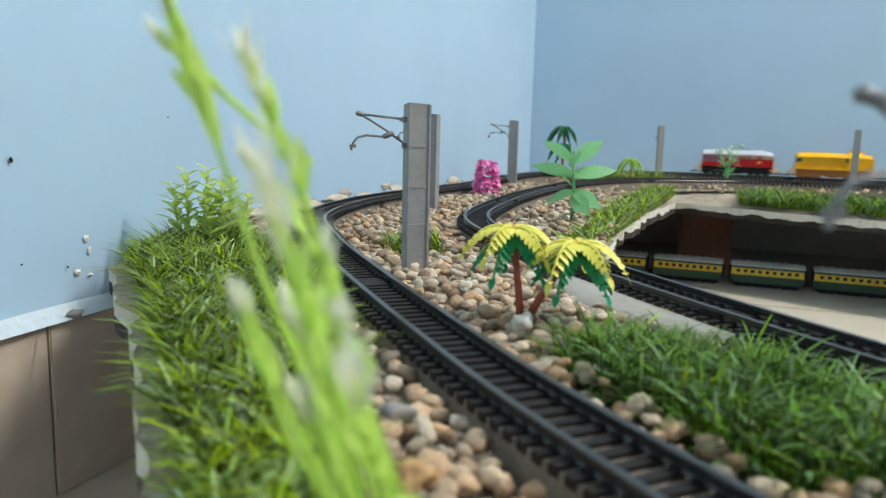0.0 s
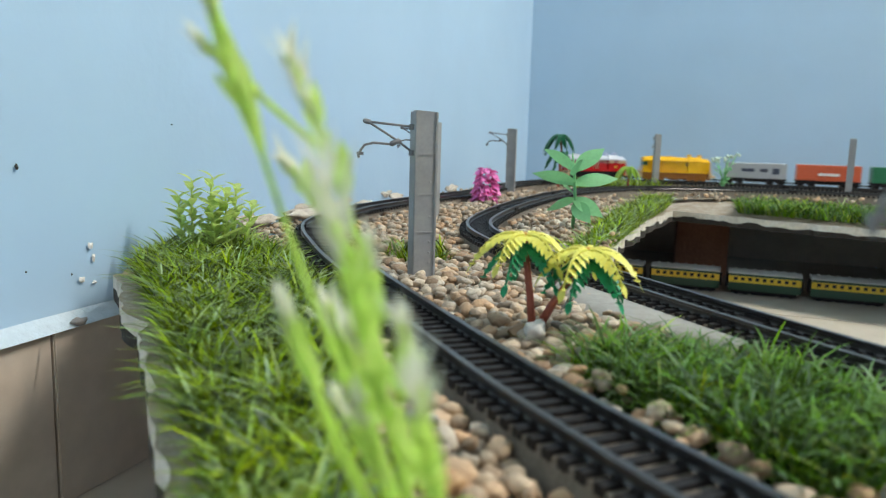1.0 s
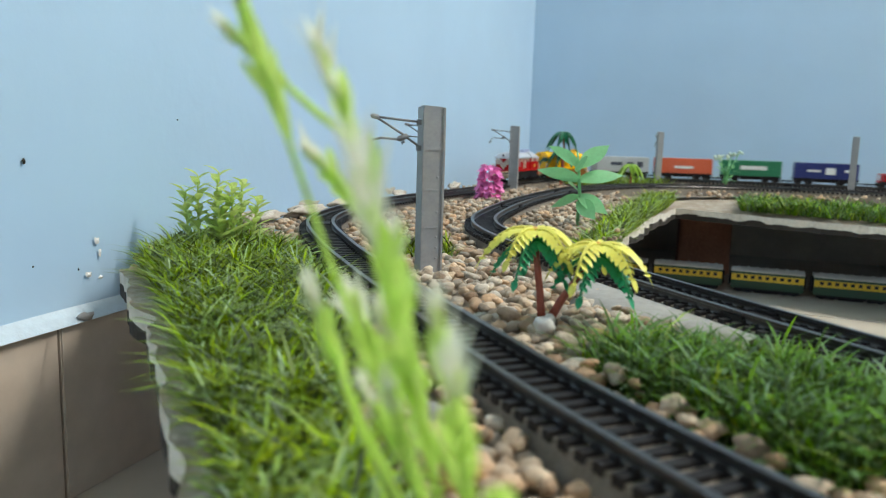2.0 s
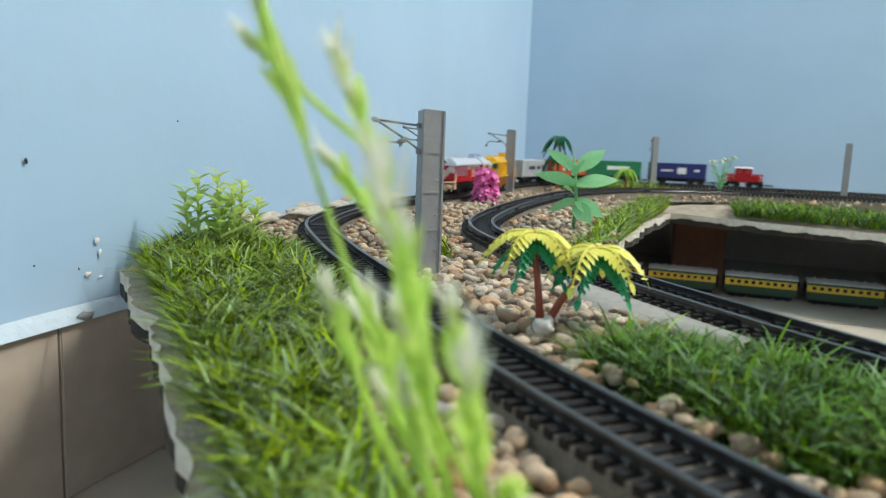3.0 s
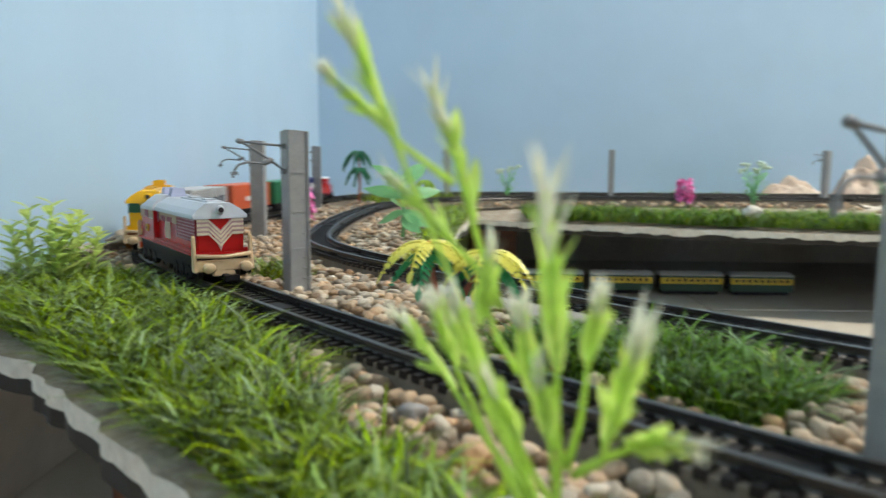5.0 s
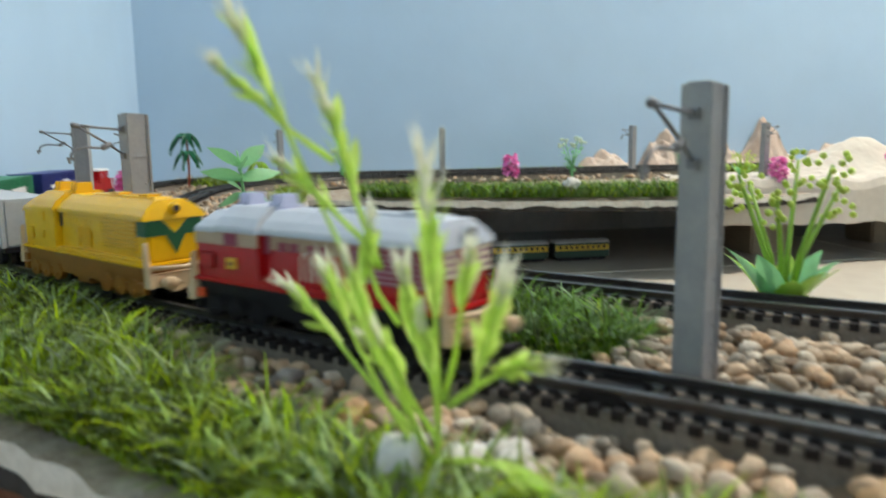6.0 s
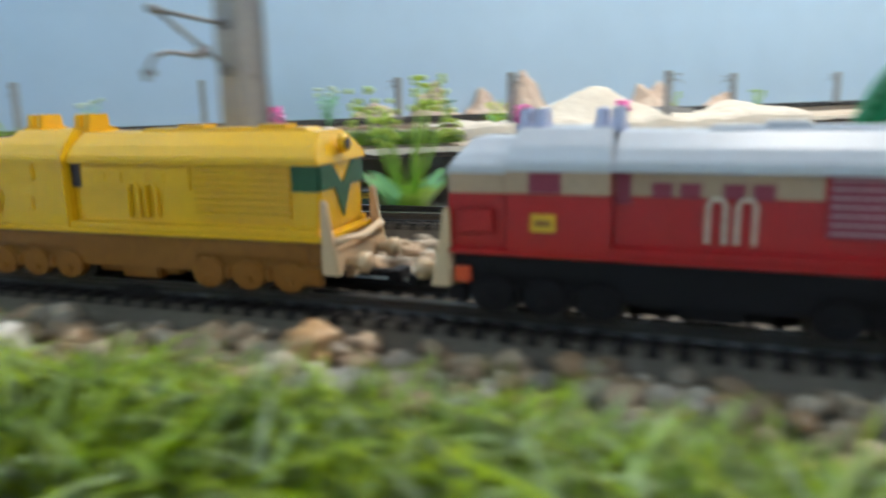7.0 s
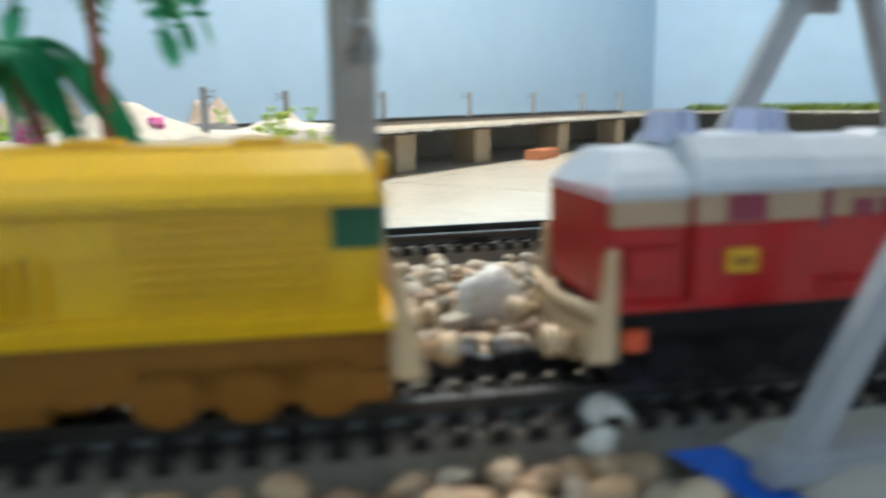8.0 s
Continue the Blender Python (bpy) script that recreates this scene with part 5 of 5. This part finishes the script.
# ---------------------------------------------------------------- river and truss bridge
M_RIVER = mat("bright_blue_river_paint", (.03, .16, .70), .2, vary=.15, scale=40, bump=.3, bscale=90)
M_BANK = mat("grey_cement_bank", (.40, .38, .34), .8, vary=.15, scale=30, bump=.5, bscale=150)
rv, bk = Mesh(), Mesh()
n = 14
for i in range(n + 1):
    t = i / n
    x, y = .607 - .020 * t + .003 * math.sin(t * 6), .196 - .15 * t
    wd = .0048 + .001 * math.sin(t * 9 + 1)
    rv.v += [(x - wd, y - wd * .3, -.003), (x + wd, y + wd * .3, -.003)]
    bk.v += [(x + wd - .001, y, -.0025), (x + .012, y + .004, .0005), (x + .05, y + .012, .0015), (x + .16, y - .02, .001)]
    if i:
        o = 2 * i - 2
        rv.f.append((o, o + 1, o + 3, o + 2))
        o = 4 * i - 4
        for k in range(3):
            bk.f.append((o + k, o + k + 1, o + k + 5, o + k + 4))
rv.m, bk.m = [0] * len(rv.f), [0] * len(bk.f)
single("water", rv, M_RIVER, "bright blue painted model river", "river", "", "structure")
single("ground_bank", bk, M_BANK, "grey cement river bank beside the track", "river bank", "", "structure", smooth=True)

M_TRUSS = mat("grey_plastic_truss", (.36, .37, .39), .45, vary=.1, scale=50)


def bridge():
    # the bridge's axis follows the line from just before the river eastwards
    i0 = int(np.argmin(np.abs(OUTER.x - .612) + (OUTER.y > .3) * 9))
    s0 = OUTER.s[i0]
    p, q = OUTER.at(s0), OUTER.at(s0 + .30)
    az = math.degrees(math.atan2(q.y - p.y, q.x - p.x))
    ob = thing("truss_bridge", pose(p.x, p.y, 0, 0, 0, az), "grey plastic through truss bridge over the river", "bridge")
    H, W, P, N = .077, .0285, .050, 6
    for sy in (-1, 1):
        side = new("truss_side")
        side.parent = ob
        side.empty_display_size = .02
        y = sy * W
        part("top_chord", Mesh().box((P * N / 2, y, H), (P * (N - 1) + .012 - .03, .005, .0055)), M_TRUSS, side, bevel=.0006)
        part("bottom_chord", Mesh().box((P * N / 2, y, .0005), (P * N + .01, .005, .005)), M_TRUSS, side, bevel=.0006)

        def bar(x0, z0, x1, z1, nm, w=.0042):
            d = Vector((x1 - x0, 0, z1 - z0))
            m = pose((x0 + x1) / 2, y, (z0 + z1) / 2, 0, -math.degrees(math.atan2(d.z, d.x)), 0)
            part(nm, Mesh().box((0, 0, 0), (d.length, .0042, w)), M_TRUSS, side, m=m, bevel=.0005)
        bar(0, 0, .040, H, "end_post", .005)
        bar(P * N, 0, P * N - .040, H, "end_post", .005)
        for k in range(1, N):
            if k % 2:
                bar(.055 + (k - 1) * P, H, .055 + (k - 1) * P + .028, 0, "diagonal")
            else:
                bar((k - 1) * P + .040, 0, (k - 1) * P + .06, H, "diagonal")
        for k in range(0, N, 2):
            part("gusset", Mesh().box((.045 + k * .045, y + sy * .0028, H - .001), (.012, .0012, .010)), M_TRUSS, side, bevel=.0004)
    for k in range(5):
        part("top_brace", Mesh().box((.045 + k * .05, 0, H), (.004, W * 2, .004)), M_TRUSS, ob, bevel=.0005)
    return ob


bridge()
single("yellow_wedge", Mesh().prism([(0, 0), (.010, 0), (.010, .004), (.002, .016)], 0, .018), M_PLATE, "yellow plastic wedge lying on the stones", "toy part", bevel=.0006, m=pose(.565, .255, -.003, 0, 0, 20))
single("stone_block", Mesh().lump((0, 0, 0), (.009, .007, .010), 4.4, .5, sub=2), M_WHITEROCK, "white stone block between the tracks", "stone", smooth=True, m=pose(.612, .243, .003))

# ---------------------------------------------------------------- chips in the west wall
for v, z, w, h, mt in ((-1.166, .051, .003, .0042, M_DARK), (-1.05, .074, .0012, .0014, M_DARK), (-1.164, -.002, .0012, .0014, M_DARK), (-1.135, -.008, .001, .002, M_DARK),
                       (-1.121, .006, .005, .005, M_PLASTER), (-1.119, -.001, .003, .006, M_PLASTER), (-1.128, -.012, .006, .004, M_PLASTER), (-1.119, -.015, .005, .0025, M_PLASTER), (-.974, .006, .05, .010, M_CRUMB), (-.883, .007, .05, .010, M_CRUMB), (-.80, .008, .04, .010, M_CRUMB), (-.70, .008, .04, .010, M_CRUMB)):
    wall_patch(-.0175 * (v + 1.1), v, z, w, h, mt, seed=abs(v) * 9 + h * 100, label="small dark chip in the blue paint" if mt is M_DARK else "peeled patch of wall paint showing white plaster")
rock(*uv(.012, -1.141), -.0315, (.004, .003, .0022), "grey pebble on the plaster ledge", M_GREYROCK, sub=2)

# ---------------------------------------------------------------- window added around the fill light, and lamp of the room
wf = thing("window_1", uvm((W0 + W1) / 2, -ROOM_V - T / 2, (WZ0 + WZ1) / 2), "white framed open window added around the fill light", "window", "", "structure")
M_FRAME = mat("white_window_frame", (.75, .75, .73), .5)
for sx in (-1, 0, 1):
    part("window_frame", Mesh().box((sx * (W1 - W0 - .05) / 2, 0, 0), (.05, .06, WZ1 - WZ0)), M_FRAME, wf)
for sz in (-1, 1):
    part("window_frame", Mesh().box((0, 0, sz * (WZ1 - WZ0 - .05) / 2), (W1 - W0 - .1, .055, .05)), M_FRAME, wf)
tl = thing("tube_lamp", uvm(2.1, -.55, CEIL - .05), "white tube lamp under the ceiling", "lamp")
M_GLOW = bpy.data.materials.new("glowing_tube")
M_GLOW.use_nodes = True
M_GLOW.node_tree.nodes["Principled BSDF"].inputs["Emission Color"].default_value = (1, .98, .94, 1)
M_GLOW.node_tree.nodes["Principled BSDF"].inputs["Emission Strength"].default_value = 6
part("housing", Mesh().box((0, 0, .03), (1.25, .06, .04)), M_FRAME, tl, bevel=.004)
part("tube", Mesh().tube([(-.6, 0, -.002), (.6, 0, -.002)], .013, 14), M_GLOW, tl, smooth=True)


def motions():
    run_train()


motions()
